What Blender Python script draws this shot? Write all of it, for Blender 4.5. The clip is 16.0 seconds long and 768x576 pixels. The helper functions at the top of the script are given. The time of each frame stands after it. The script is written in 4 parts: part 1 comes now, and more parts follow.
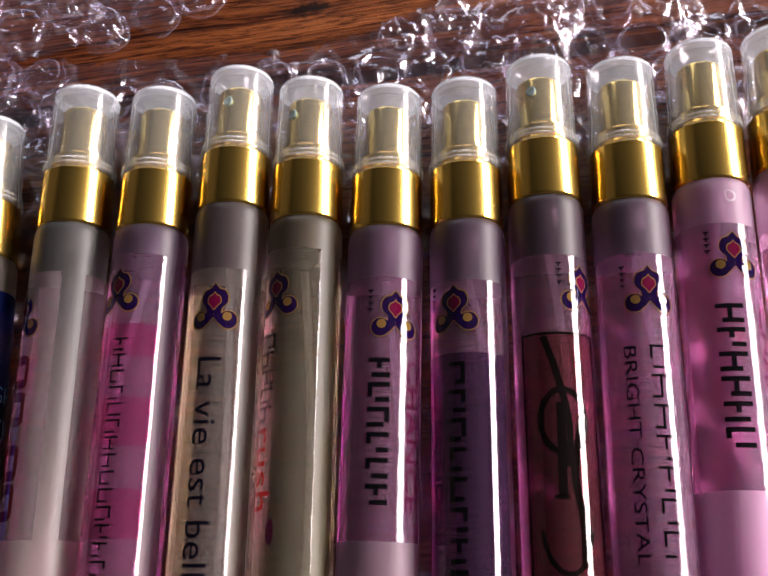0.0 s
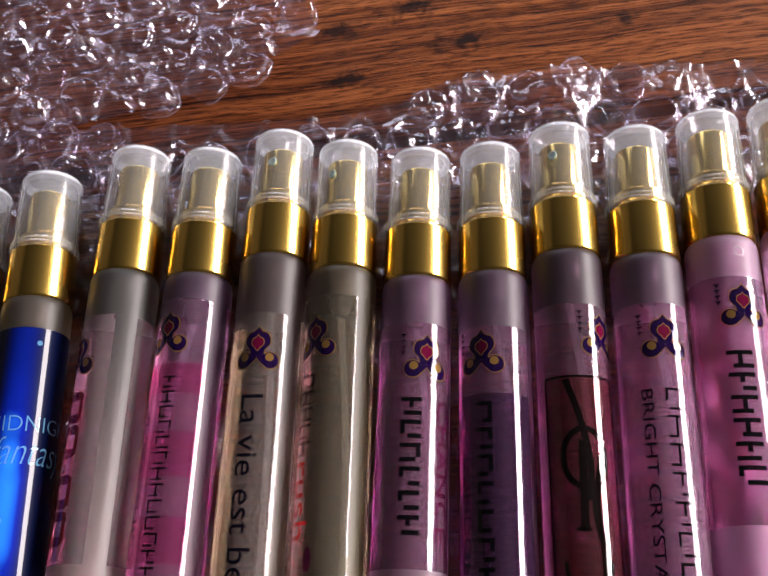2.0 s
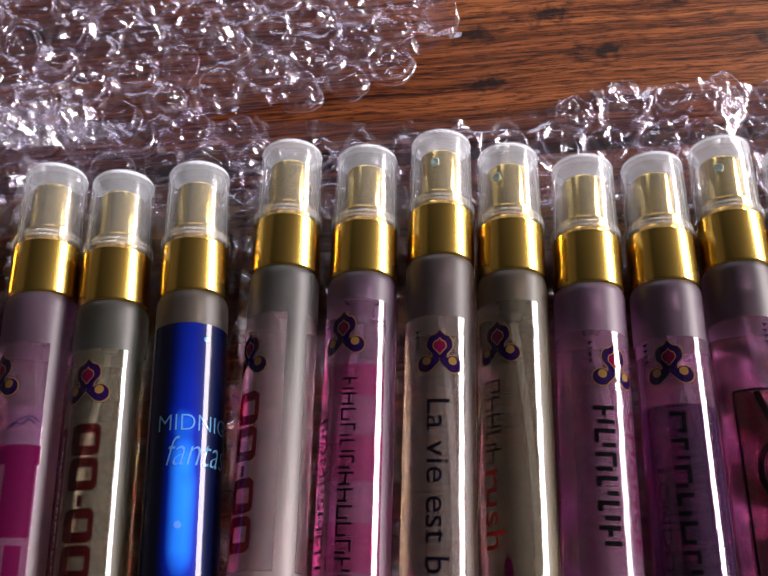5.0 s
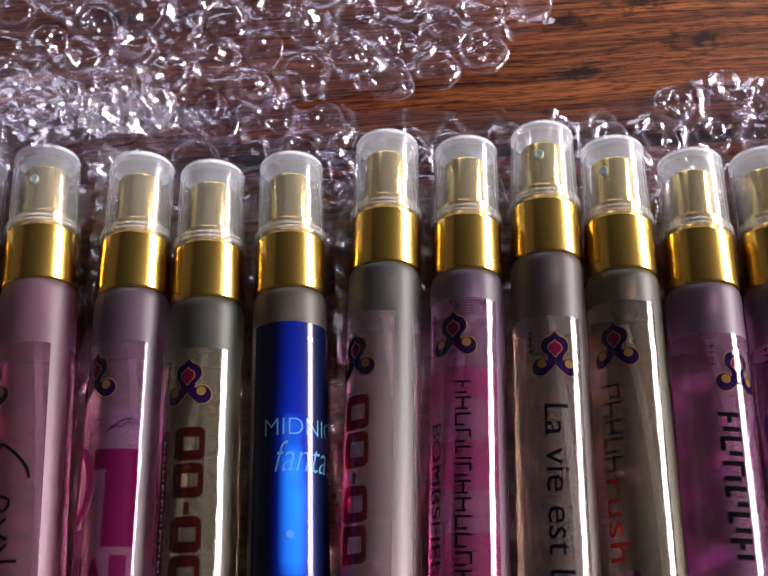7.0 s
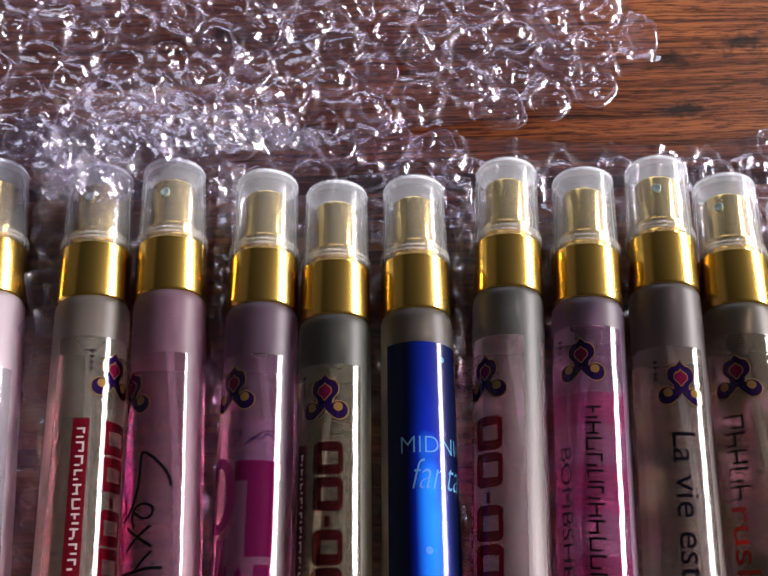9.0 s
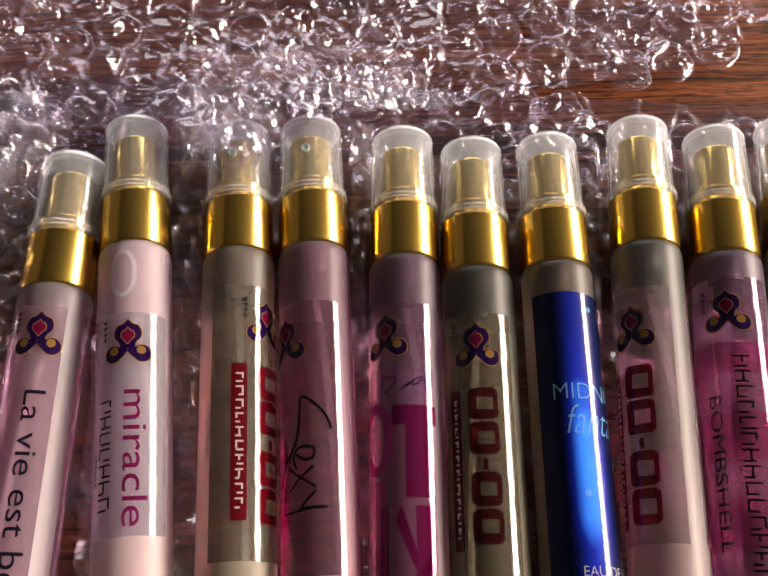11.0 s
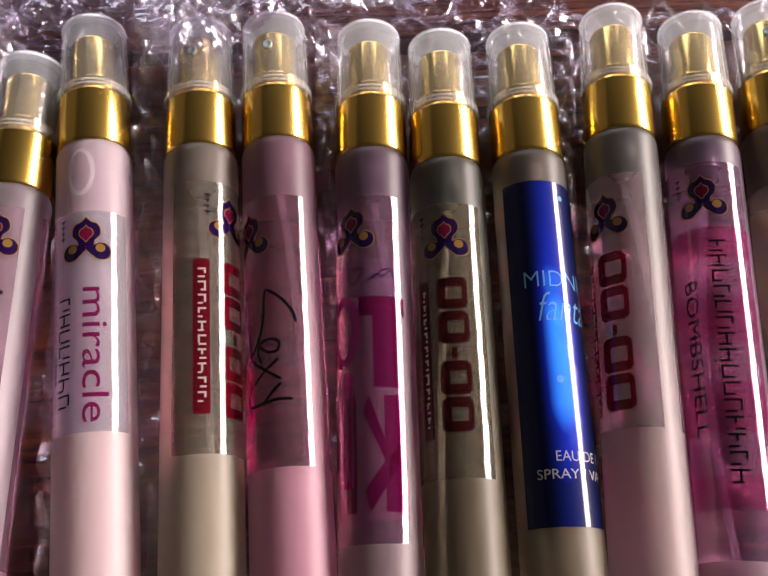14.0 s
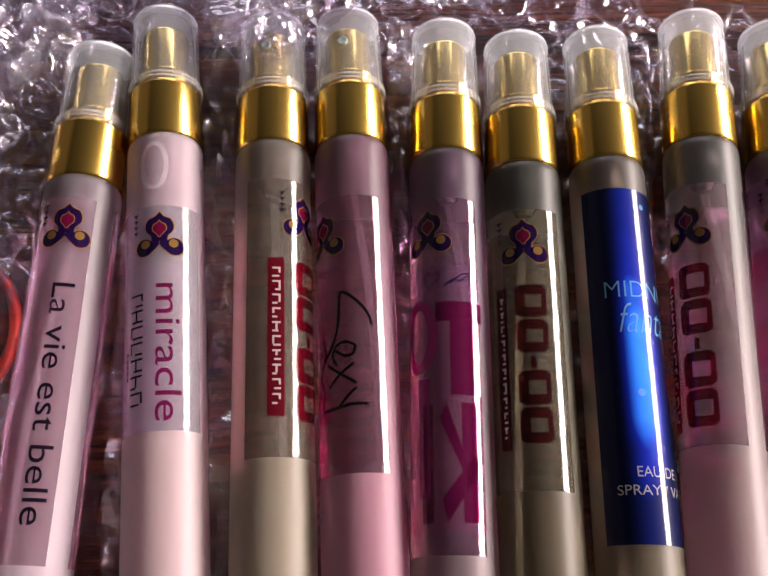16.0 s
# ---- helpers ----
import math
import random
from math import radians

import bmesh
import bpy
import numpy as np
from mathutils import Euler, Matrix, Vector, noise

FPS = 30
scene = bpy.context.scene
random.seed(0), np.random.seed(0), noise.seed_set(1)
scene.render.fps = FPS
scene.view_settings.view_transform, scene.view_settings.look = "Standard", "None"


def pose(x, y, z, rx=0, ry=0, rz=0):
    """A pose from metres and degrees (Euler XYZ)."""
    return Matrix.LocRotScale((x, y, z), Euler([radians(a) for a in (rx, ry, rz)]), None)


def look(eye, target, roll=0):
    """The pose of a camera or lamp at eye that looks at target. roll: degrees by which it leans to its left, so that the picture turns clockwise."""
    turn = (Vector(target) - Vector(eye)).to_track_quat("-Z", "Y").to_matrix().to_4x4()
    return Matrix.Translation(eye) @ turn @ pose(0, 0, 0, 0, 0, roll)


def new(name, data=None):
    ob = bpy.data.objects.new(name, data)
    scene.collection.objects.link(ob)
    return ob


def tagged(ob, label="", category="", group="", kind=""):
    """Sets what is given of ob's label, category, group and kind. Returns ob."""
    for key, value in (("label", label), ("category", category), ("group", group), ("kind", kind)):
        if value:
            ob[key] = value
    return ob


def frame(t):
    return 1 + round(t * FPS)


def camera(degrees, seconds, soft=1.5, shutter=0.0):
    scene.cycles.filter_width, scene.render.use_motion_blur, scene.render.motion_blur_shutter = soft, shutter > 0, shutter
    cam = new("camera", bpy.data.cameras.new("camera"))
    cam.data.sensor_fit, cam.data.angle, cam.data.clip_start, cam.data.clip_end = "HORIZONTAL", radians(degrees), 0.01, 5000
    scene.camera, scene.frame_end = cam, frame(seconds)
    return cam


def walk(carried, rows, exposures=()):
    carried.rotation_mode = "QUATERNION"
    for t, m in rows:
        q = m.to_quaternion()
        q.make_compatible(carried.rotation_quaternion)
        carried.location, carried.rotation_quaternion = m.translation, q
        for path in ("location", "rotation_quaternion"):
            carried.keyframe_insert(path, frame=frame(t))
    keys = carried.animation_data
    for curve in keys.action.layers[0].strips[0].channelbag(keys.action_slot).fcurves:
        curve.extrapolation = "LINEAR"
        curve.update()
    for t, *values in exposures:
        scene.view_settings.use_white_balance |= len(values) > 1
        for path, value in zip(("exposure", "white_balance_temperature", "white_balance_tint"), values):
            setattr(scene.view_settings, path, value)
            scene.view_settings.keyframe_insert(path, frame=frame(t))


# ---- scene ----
cam = camera(45.38, 16.0)
ROWS = [
    (0, -0.00018, -0.00192, 0.19094, 19.463, 4.474, -0.912),
    (0.5, 0.00030, -0.00555, 0.19672, 20.320, 5.246, -0.995),
    (1, 0.00122, -0.00653, 0.19627, 21.797, 5.805, -0.540),
    (1.5, -0.00410, -0.01049, 0.19947, 22.639, 4.944, -0.451),
    (2, -0.00404, -0.01326, 0.20154, 24.432, 4.832, 0.077),
    (2.5, -0.00877, -0.01420, 0.20122, 25.789, 4.033, 0.050),
    (3, -0.02120, -0.01950, 0.20877, 26.633, 2.521, 0.108),
    (3.5, -0.03925, -0.01859, 0.20772, 26.647, 1.434, 0.118),
    (3.7, -0.04442, -0.01772, 0.20605, 26.129, 1.440, 0.178),
    (5.8, -0.06785, -0.01079, 0.19827, 25.205, -0.611, 0.014),
    (6, -0.07318, -0.00977, 0.19908, 25.285, -0.797, -0.146),
    (6.5, -0.08292, -0.00684, 0.19452, 24.456, -0.905, 0.124),
    (7, -0.08136, -0.00707, 0.19293, 24.158, -0.099, 0.507),
    (7.5, -0.08669, -0.00908, 0.19396, 24.135, -0.259, 0.797),
    (8, -0.09871, -0.01009, 0.20003, 24.027, -1.744, 1.025),
    (8.5, -0.10740, -0.01163, 0.20417, 24.356, -2.220, 1.716),
    (9, -0.11242, -0.00916, 0.19700, 25.314, -1.944, 2.147),
    (9.5, -0.11742, -0.01127, 0.19464, 25.525, -2.112, 2.282),
    (10, -0.12563, -0.01365, 0.19498, 25.261, -1.956, 2.553),
    (10.2, -0.12933, -0.01590, 0.19637, 25.398, -1.743, 2.652),
    (12.3, -0.14310, -0.02947, 0.18910, 25.380, -0.181, 2.450),
    (12.5, -0.13413, -0.03203, 0.18904, 24.842, 0.018, 1.907),
    (13, -0.12484, -0.03481, 0.19516, 23.471, -0.088, 0.643),
    (13.5, -0.12734, -0.03695, 0.19139, 23.599, -0.025, 0.474),
    (14, -0.13203, -0.03262, 0.18343, 23.292, -0.533, 1.572),
    (14.5, -0.13345, -0.03125, 0.18349, 23.152, -0.741, 2.203),
    (15, -0.13611, -0.02991, 0.18148, 23.183, -0.499, 2.762),
    (15.5, -0.14210, -0.02992, 0.18093, 23.186, -0.657, 3.099),
    (16, -0.14461, -0.03041, 0.18083, 23.030, -0.519, 3.522),
]
EXPOSURES = [(0, -0.1, 7300, 21), (6, -0.07, 7100, 20), (10.2, 0.08, 7000, 18), (12.3, 0.25, 12800, 23), (12.6, 0.25, 12800, 23), (13.0, 0.24, 10600, 23), (13.5, 0.2, 8100, 23), (14.2, 0.2, 7800, 24), (16, 0.2, 7800, 24)]
walk(cam, [(t, pose(x, y, z, rx, ry, rz)) for t, x, y, z, rx, ry, rz in ROWS], EXPOSURES)

# world, window light, added north fill
world = bpy.data.worlds.new("sky")
scene.world = world
world.use_nodes = True
wn = world.node_tree
sky = wn.nodes.new("ShaderNodeTexSky")
sky.sky_type, sky.sun_disc = "NISHITA", False
sky.sun_elevation, sky.sun_rotation = radians(35), radians(70)
wn.nodes["Background"].inputs["Strength"].default_value = 0.12
wn.links.new(sky.outputs["Color"], wn.nodes["Background"].inputs["Color"])

# unseen room added round the table: x from -2.2 to 2.2, y from -1.8 to 2.6, floor 0.75 below the tabletop
RX0, RX1, RY0, RY1, RZ0, RZ1 = -2.2, 2.2, -1.8, 2.6, -0.75, 2.05
WY0, WY1, WZ0, WZ1 = -0.5, 2.2, 0.55, 1.36     # the window in the wall at x = RX1


def area_light(name, place, target, sx, sy, watts, colour):
    lamp = bpy.data.lights.new(name, "AREA")
    lamp.shape, lamp.size, lamp.size_y, lamp.energy, lamp.color = "RECTANGLE", sx, sy, watts, colour
    ob = new(name, lamp)
    ob.matrix_world = look(place, target)
    return ob


NX0, NX1, NZ0, NZ1 = -1.5, 0.9, 0.35, 1.45     # unseen opening added in the wall at y = RY1
WINDOW_WATTS, NORTH_WATTS = 300, 36
area_light("window_daylight", (RX1 + 0.03, (WY0 + WY1) / 2, (WZ0 + WZ1) / 2), (0, (WY0 + WY1) / 2, (WZ0 + WZ1) / 2),
           WY1 - WY0, WZ1 - WZ0, WINDOW_WATTS, (0.95, 0.97, 1.0))

# added fill lamp without a known source; it puts glints on the wrap
area_light("north_fill", ((NX0 + NX1) / 2, RY1 + 0.03, (NZ0 + NZ1) / 2), ((NX0 + NX1) / 2, 0, (NZ0 + NZ1) / 2), NX1 - NX0, NZ1 - NZ0, NORTH_WATTS, (0.82, 0.88, 1.0))


# ---------------------------------------------------------------- materials
def material(name):
    m = bpy.data.materials.new(name)
    m.use_nodes = True
    nt = m.node_tree
    return m, nt, nt.nodes["Principled BSDF"], nt.nodes["Material Output"]


def plain(name, colour, rough=0.5, metal=0.0, coat=0.0, grain=0.0, grain_scale=900.0, bump=0.0):
    m, nt, b, out = material(name)
    b.inputs["Base Color"].default_value = (*colour, 1)
    b.inputs["Roughness"].default_value, b.inputs["Metallic"].default_value = rough, metal
    b.inputs["Coat Weight"].default_value, b.inputs["Coat Roughness"].default_value = coat, 0.04
    if grain or bump:
        co = nt.nodes.new("ShaderNodeTexCoord")
        n = nt.nodes.new("ShaderNodeTexNoise")
        n.inputs["Scale"].default_value, n.inputs["Detail"].default_value = grain_scale, 4
        nt.links.new(co.outputs["Object"], n.inputs["Vector"])
        if grain:
            mr = nt.nodes.new("ShaderNodeMapRange")
            mr.inputs["To Min"].default_value, mr.inputs["To Max"].default_value = max(0, rough - grain), rough + grain
            nt.links.new(n.outputs["Fac"], mr.inputs["Value"])
            nt.links.new(mr.outputs["Result"], b.inputs["Roughness"])
        if bump:
            bp = nt.nodes.new("ShaderNodeBump")
            bp.inputs["Strength"].default_value, bp.inputs["Distance"].default_value = bump, 0.0002
            nt.links.new(n.outputs["Fac"], bp.inputs["Height"])
            nt.links.new(bp.outputs["Normal"], b.inputs["Normal"])
    return m


def wood_material():
    """Reddish brown boards with long dark grain lines, pores and a few knots; grain runs along local x."""
    m, nt, b, out = material("brown_wood")
    N, L = nt.nodes.new, nt.links.new
    co, info = N("ShaderNodeTexCoord"), N("ShaderNodeObjectInfo")
    shift = N("ShaderNodeVectorMath")
    shift.operation = "ADD"
    rnd = N("ShaderNodeVectorMath")
    rnd.operation = "SCALE"
    cmb = N("ShaderNodeCombineXYZ")
    L(info.outputs["Random"], cmb.inputs["X"]), L(info.outputs["Random"], cmb.inputs["Z"])
    L(cmb.outputs[0], rnd.inputs[0])
    rnd.inputs["Scale"].default_value = 3.7
    L(co.outputs["Object"], shift.inputs[0]), L(rnd.outputs[0], shift.inputs[1])
    # slow bending of the grain
    bend = N("ShaderNodeTexNoise")
    bend.inputs["Scale"].default_value, bend.inputs["Detail"].default_value = 14, 2
    L(shift.outputs[0], bend.inputs["Vector"])
    bs = N("ShaderNodeVectorMath")
    bs.operation = "MULTIPLY"
    bs.inputs[1].default_value = (0, 0.007, 0)
    L(bend.outputs["Color"], bs.inputs[0])
    bent = N("ShaderNodeVectorMath")
    bent.operation = "ADD"
    L(shift.outputs[0], bent.inputs[0]), L(bs.outputs[0], bent.inputs[1])

    def streak(sx, sy, detail, rough):
        mp = N("ShaderNodeMapping")
        mp.inputs["Scale"].default_value = (sx, sy, 20)
        L(bent.outputs[0], mp.inputs["Vector"])
        t = N("ShaderNodeTexNoise")
        t.inputs["Scale"].default_value, t.inputs["Detail"].default_value, t.inputs["Roughness"].default_value = 1, detail, rough
        L(mp.outputs[0], t.inputs["Vector"])
        return t

    def ramp(src, *stops):
        r = N("ShaderNodeValToRGB")
        e = r.color_ramp.elements
        while len(e) < len(stops):
            e.new(0.5)
        for k, (p, c) in zip(e, stops):
            k.position, k.color = p, (*c, 1)
        L(src, r.inputs["Fac"])
        return r

    broad, fine, pore = streak(7, 60, 3, 0.55), streak(9, 700, 9, 0.78), streak(160, 1500, 4, 0.65)
    base = ramp(broad.outputs["Fac"], (0.32, (0.14, 0.039, 0.011)), (0.5, (0.22, 0.066, 0.019)), (0.68, (0.3, 0.1, 0.029)))
    dark = ramp(fine.outputs["Fac"], (0.37, (0.15, 0.11, 0.09)), (0.46, (0.5, 0.42, 0.37)), (0.56, (1, 1, 1)))
    pores = ramp(pore.outputs["Fac"], (0.38, (0.28, 0.22, 0.2)), (0.52, (1, 1, 1)))
    # dark knots at a few places of the boards
    near = None
    for kx, ky, kr0 in ((-0.009, 0.043, 5.5), (-0.0299, 0.0372, 6.5), (0.0026, 0.0294, 5.5), (-0.0293, 0.0217, 7.0), (0.0225, 0.043, 7.5), (0.045, 0.03, 9.0), (-0.1, -0.03, 8.0), (-0.15, 0.05, 7.0), (0.3, 0.09, 6.0)):
        off = N("ShaderNodeVectorMath")
        off.operation = "SUBTRACT"
        off.inputs[1].default_value = (kx, ky, 0)
        L(co.outputs["Object"], off.inputs[0])
        sc2 = N("ShaderNodeVectorMath")
        sc2.operation = "MULTIPLY"
        sc2.inputs[1].default_value = (kr0 * 10, kr0 * 22, 0)
        L(off.outputs[0], sc2.inputs[0])
        ln = N("ShaderNodeVectorMath")
        ln.operation = "LENGTH"
        L(sc2.outputs[0], ln.inputs[0])
        if near is None:
            near = ln.outputs["Value"]
        else:
            mn = N("ShaderNodeMath")
            mn.operation = "MINIMUM"
            L(near, mn.inputs[0]), L(ln.outputs["Value"], mn.inputs[1])
            near = mn.outputs[0]
    kn = N("ShaderNodeTexNoise")
    kn.inputs["Scale"].default_value, kn.inputs["Detail"].default_value = 260, 5
    L(shift.outputs[0], kn.inputs["Vector"])
    ka = N("ShaderNodeMath")
    ka.operation = "MULTIPLY_ADD"
    ka.inputs[1].default_value, ka.inputs[2].default_value = 1.6, -0.8
    L(kn.outputs["Fac"], ka.inputs[0])
    ks = N("ShaderNodeMath")
    ks.operation = "ADD"
    L(near, ks.inputs[0]), L(ka.outputs[0], ks.inputs[1])
    kr = ramp(ks.outputs[0], (0.08, (0.13, 0.09, 0.08)), (0.5, (1, 1, 1)))

    def mul(a, c):
        x = N("ShaderNodeMix")
        x.data_type, x.blend_type = "RGBA", "MULTIPLY"
        x.inputs["Factor"].default_value = 1
        L(a, x.inputs["A"]), L(c, x.inputs["B"])
        return x.outputs["Result"]

    col = mul(mul(mul(base.outputs["Color"], dark.outputs["Color"]), pores.outputs["Color"]), kr.outputs["Color"])
    L(col, b.inputs["Base Color"])
    b.inputs["Specular IOR Level"].default_value = 0.1
    rr = N("ShaderNodeMapRange")
    rr.inputs["To Min"].default_value, rr.inputs["To Max"].default_value = 0.55, 0.34
    L(fine.outputs["Fac"], rr.inputs["Value"]), L(rr.outputs["Result"], b.inputs["Roughness"])
    bp = N("ShaderNodeBump")
    bp.inputs["Strength"].default_value, bp.inputs["Distance"].default_value = 0.6, 0.0004
    L(fine.outputs["Fac"], bp.inputs["Height"]), L(bp.outputs["Normal"], b.inputs["Normal"])
    return m


def frosted_glass(name, tint, milk, base=2.5, foot=None):
    """Etched glass full of tinted perfume; light on its lower half is painted in."""
    m, nt, b, out = material(name)
    N, L = nt.nodes.new, nt.links.new
    co = N("ShaderNodeTexCoord")
    n = N("ShaderNodeTexNoise")
    n.inputs["Scale"].default_value, n.inputs["Detail"].default_value = 120, 4
    L(co.outputs["Object"], n.inputs["Vector"])
    mx = N("ShaderNodeMix")
    mx.data_type = "RGBA"
    mx.inputs["A"].default_value = (*[c * 0.9 for c in tint], 1)
    mx.inputs["B"].default_value = (*[min(1, c * 1.06) for c in tint], 1)
    L(n.outputs["Fac"], mx.inputs["Factor"])
    # foot tint: the light on the lower glass is put into the colour
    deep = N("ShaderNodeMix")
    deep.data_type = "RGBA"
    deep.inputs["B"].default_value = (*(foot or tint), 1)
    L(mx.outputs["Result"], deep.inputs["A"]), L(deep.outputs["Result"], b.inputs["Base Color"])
    b.inputs["Roughness"].default_value, b.inputs["IOR"].default_value = 0.44, 1.36
    b.inputs["Specular IOR Level"].default_value = 0.14
    b.inputs["Subsurface Weight"].default_value, b.inputs["Subsurface Scale"].default_value = 1.0, 0.009
    b.inputs["Subsurface Radius"].default_value = (1.0, 0.85, 0.9)
    # milkier towards the base: brighter light down there is put into the frosting
    sep, lit_milk = N("ShaderNodeSeparateXYZ"), N("ShaderNodeMapRange")
    L(co.outputs["Object"], sep.inputs[0]), L(sep.outputs["Y"], lit_milk.inputs["Value"])
    lit_milk.inputs["From Min"].default_value, lit_milk.inputs["From Max"].default_value = -0.02, -0.075
    lit_milk.inputs["To Min"].default_value, lit_milk.inputs["To Max"].default_value = 1 - milk, 1 - min(0.6, milk * base + 0.02)
    L(lit_milk.outputs["Result"], b.inputs["Transmission Weight"])
    lit_foot = N("ShaderNodeMapRange")
    lit_foot.inputs["From Min"].default_value, lit_foot.inputs["From Max"].default_value = -0.015, -0.07
    L(sep.outputs["Y"], lit_foot.inputs["Value"]), L(lit_foot.outputs["Result"], deep.inputs["Factor"])
    fine = N("ShaderNodeTexNoise")
    fine.inputs["Scale"].default_value, fine.inputs["Detail"].default_value = 5000, 2
    L(co.outputs["Object"], fine.inputs["Vector"])
    bp = N("ShaderNodeBump")
    bp.inputs["Strength"].default_value, bp.inputs["Distance"].default_value = 0.15, 0.00005
    L(fine.outputs["Fac"], bp.inputs["Height"]), L(bp.outputs["Normal"], b.inputs["Normal"])
    return m


def clear_glass(name, tint, cloud):
    """The same glass where the glued film fills the etching, so that it is clear."""
    m, nt, b, out = material(name)
    b.inputs["Base Color"].default_value = (*tint, 1)
    b.inputs["Roughness"].default_value, b.inputs["IOR"].default_value = 0.06, 1.33
    b.inputs["Transmission Weight"].default_value = 1 - cloud
    b.inputs["Subsurface Weight"].default_value, b.inputs["Subsurface Scale"].default_value = 1.0, 0.009
    b.inputs["Subsurface Radius"].default_value = (1.0, 0.85, 0.9)
    return m


def film_material(name, tint=(1, 1, 1), haze=0.02, rough=0.03, ior=1.45, haze_tint=(0.9, 0.9, 0.95), ripple=0.0, gloss=(1, 1, 1)):
    """Thin clear sheet: lets light through, shines, and is a little milky."""
    m = bpy.data.materials.new(name)
    m.use_nodes = True
    nt = m.node_tree
    nt.nodes.remove(nt.nodes["Principled BSDF"])
    out = nt.nodes["Material Output"]
    N, L = nt.nodes.new, nt.links.new
    tr, gl, df, fr = N("ShaderNodeBsdfTransparent"), N("ShaderNodeBsdfGlossy"), N("ShaderNodeBsdfDiffuse"), N("ShaderNodeLayerWeight")
    tr.inputs["Color"].default_value = (*tint, 1)
    gl.inputs["Roughness"].default_value = rough
    gl.inputs["Color"].default_value = (*gloss, 1)
    df.inputs["Color"].default_value = (*haze_tint, 1)
    fr.inputs["Blend"].default_value = 0.5
    pw, sc = N("ShaderNodeMath"), N("ShaderNodeMath")
    pw.operation, sc.operation = "POWER", "MULTIPLY_ADD"
    f0 = ((ior - 1) / (ior + 1)) ** 2
    pw.inputs[1].default_value, sc.inputs[1].default_value, sc.inputs[2].default_value = 5.0, 0.9 - f0, f0
    L(fr.outputs["Facing"], pw.inputs[0]), L(pw.outputs[0], sc.inputs[0])
    m1, m2 = N("ShaderNodeMixShader"), N("ShaderNodeMixShader")
    m1.inputs["Fac"].default_value = haze
    tl, half = N("ShaderNodeBsdfTranslucent"), N("ShaderNodeMixShader")
    tl.inputs["Color"].default_value = (*haze_tint, 1)
    half.inputs["Fac"].default_value = 0.45
    L(df.outputs[0], half.inputs[1]), L(tl.outputs[0], half.inputs[2])
    L(tr.outputs[0], m1.inputs[1]), L(half.outputs[0], m1.inputs[2])
    L(sc.outputs[0], m2.inputs["Fac"]), L(m1.outputs[0], m2.inputs[1]), L(gl.outputs[0], m2.inputs[2])
    L(m2.outputs[0], out.inputs["Surface"])
    if ripple:
        co, n, bp = N("ShaderNodeTexCoord"), N("ShaderNodeTexNoise"), N("ShaderNodeBump")
        n.inputs["Scale"].default_value, n.inputs["Detail"].default_value = 1100, 4
        L(co.outputs["Object"], n.inputs["Vector"]), L(n.outputs["Fac"], bp.inputs["Height"])
        bp.inputs["Strength"].default_value, bp.inputs["Distance"].default_value = 1.0, ripple
        for node in (gl, fr, df, tl):
            L(bp.outputs["Normal"], node.inputs["Normal"])
    return m


WOOD = wood_material()
# near-black walls and ceiling, chosen to keep bounced light and reflections low
WALL = plain("wall_paint", (0.035, 0.029, 0.025), 0.9, grain=0.05, grain_scale=30)
CEIL = plain("ceiling_paint", (0.016, 0.015, 0.015), 0.9, grain=0.05, grain_scale=30)
FLOORM = plain("floor_tile", (0.06, 0.045, 0.035), 0.6, grain=0.1, grain_scale=20)
GOLD = plain("gold_anodised", (0.8, 0.52, 0.125), 0.21, 1.0, grain=0.015, grain_scale=1500)
GOLD_PALE = plain("gold_satin", (0.72, 0.54, 0.2), 0.18, 1.0, grain=0.01, grain_scale=1500)
CAPM = film_material("clear_cap_plastic", (0.97, 0.97, 0.97), 0.1, 0.16, 1.42, (0.86, 0.92, 1.0))
CAPLINE = film_material("cap_inner_wall", (0.99, 0.99, 0.99), 0.0, 0.3, 1.25, (0.88, 0.89, 0.92))
CAPTOP = film_material("milky_cap_plastic", (0.96, 0.96, 0.97), 0.36, 0.22, 1.42, (0.86, 0.92, 1.0))
CAPRIM = film_material("cap_rim_plastic", (0.93, 0.92, 0.86), 0.22, 0.2, 1.5)
CAPEDGE = film_material("cap_edge_plastic", (0.97, 0.97, 0.98), 0.2, 0.22, 1.5, (0.88, 0.91, 0.97))
NOZZLE = plain("nozzle_plastic", (0.25, 0.38, 0.38), 0.35)
PUMP = plain("pump_plastic", (0.07, 0.065, 0.065), 0.25)
AIR = film_material("air_bubble_edge", (1, 1, 1), 0.22, 0.3, 1.3)
DIP = film_material("dip_tube_plastic", (0.97, 0.96, 0.96), 0.24, 0.12, 1.5)
FILM = film_material("clear_label_film", (0.99, 0.99, 0.99), 0.015, 0.05, 1.42, ripple=0.00004)
# wrap: the sky's blue in its glints is put into the gloss colour
WRAP = film_material("bubble_film", (0.86, 0.8, 0.85), 0.015, 0.22, 1.8, (0.78, 0.72, 0.98), gloss=(0.92, 0.93, 1.0))
CRUSH = film_material("crushed_film", (0.93, 0.92, 0.96), 0.12, 0.24, 2.4, (0.82, 0.82, 0.95), gloss=(0.92, 0.94, 1.0))
WEB = film_material("welded_web", (0.82, 0.76, 0.84), 0.05, 0.26, 2.3, (0.8, 0.76, 0.93), gloss=(0.91, 0.92, 1.0))
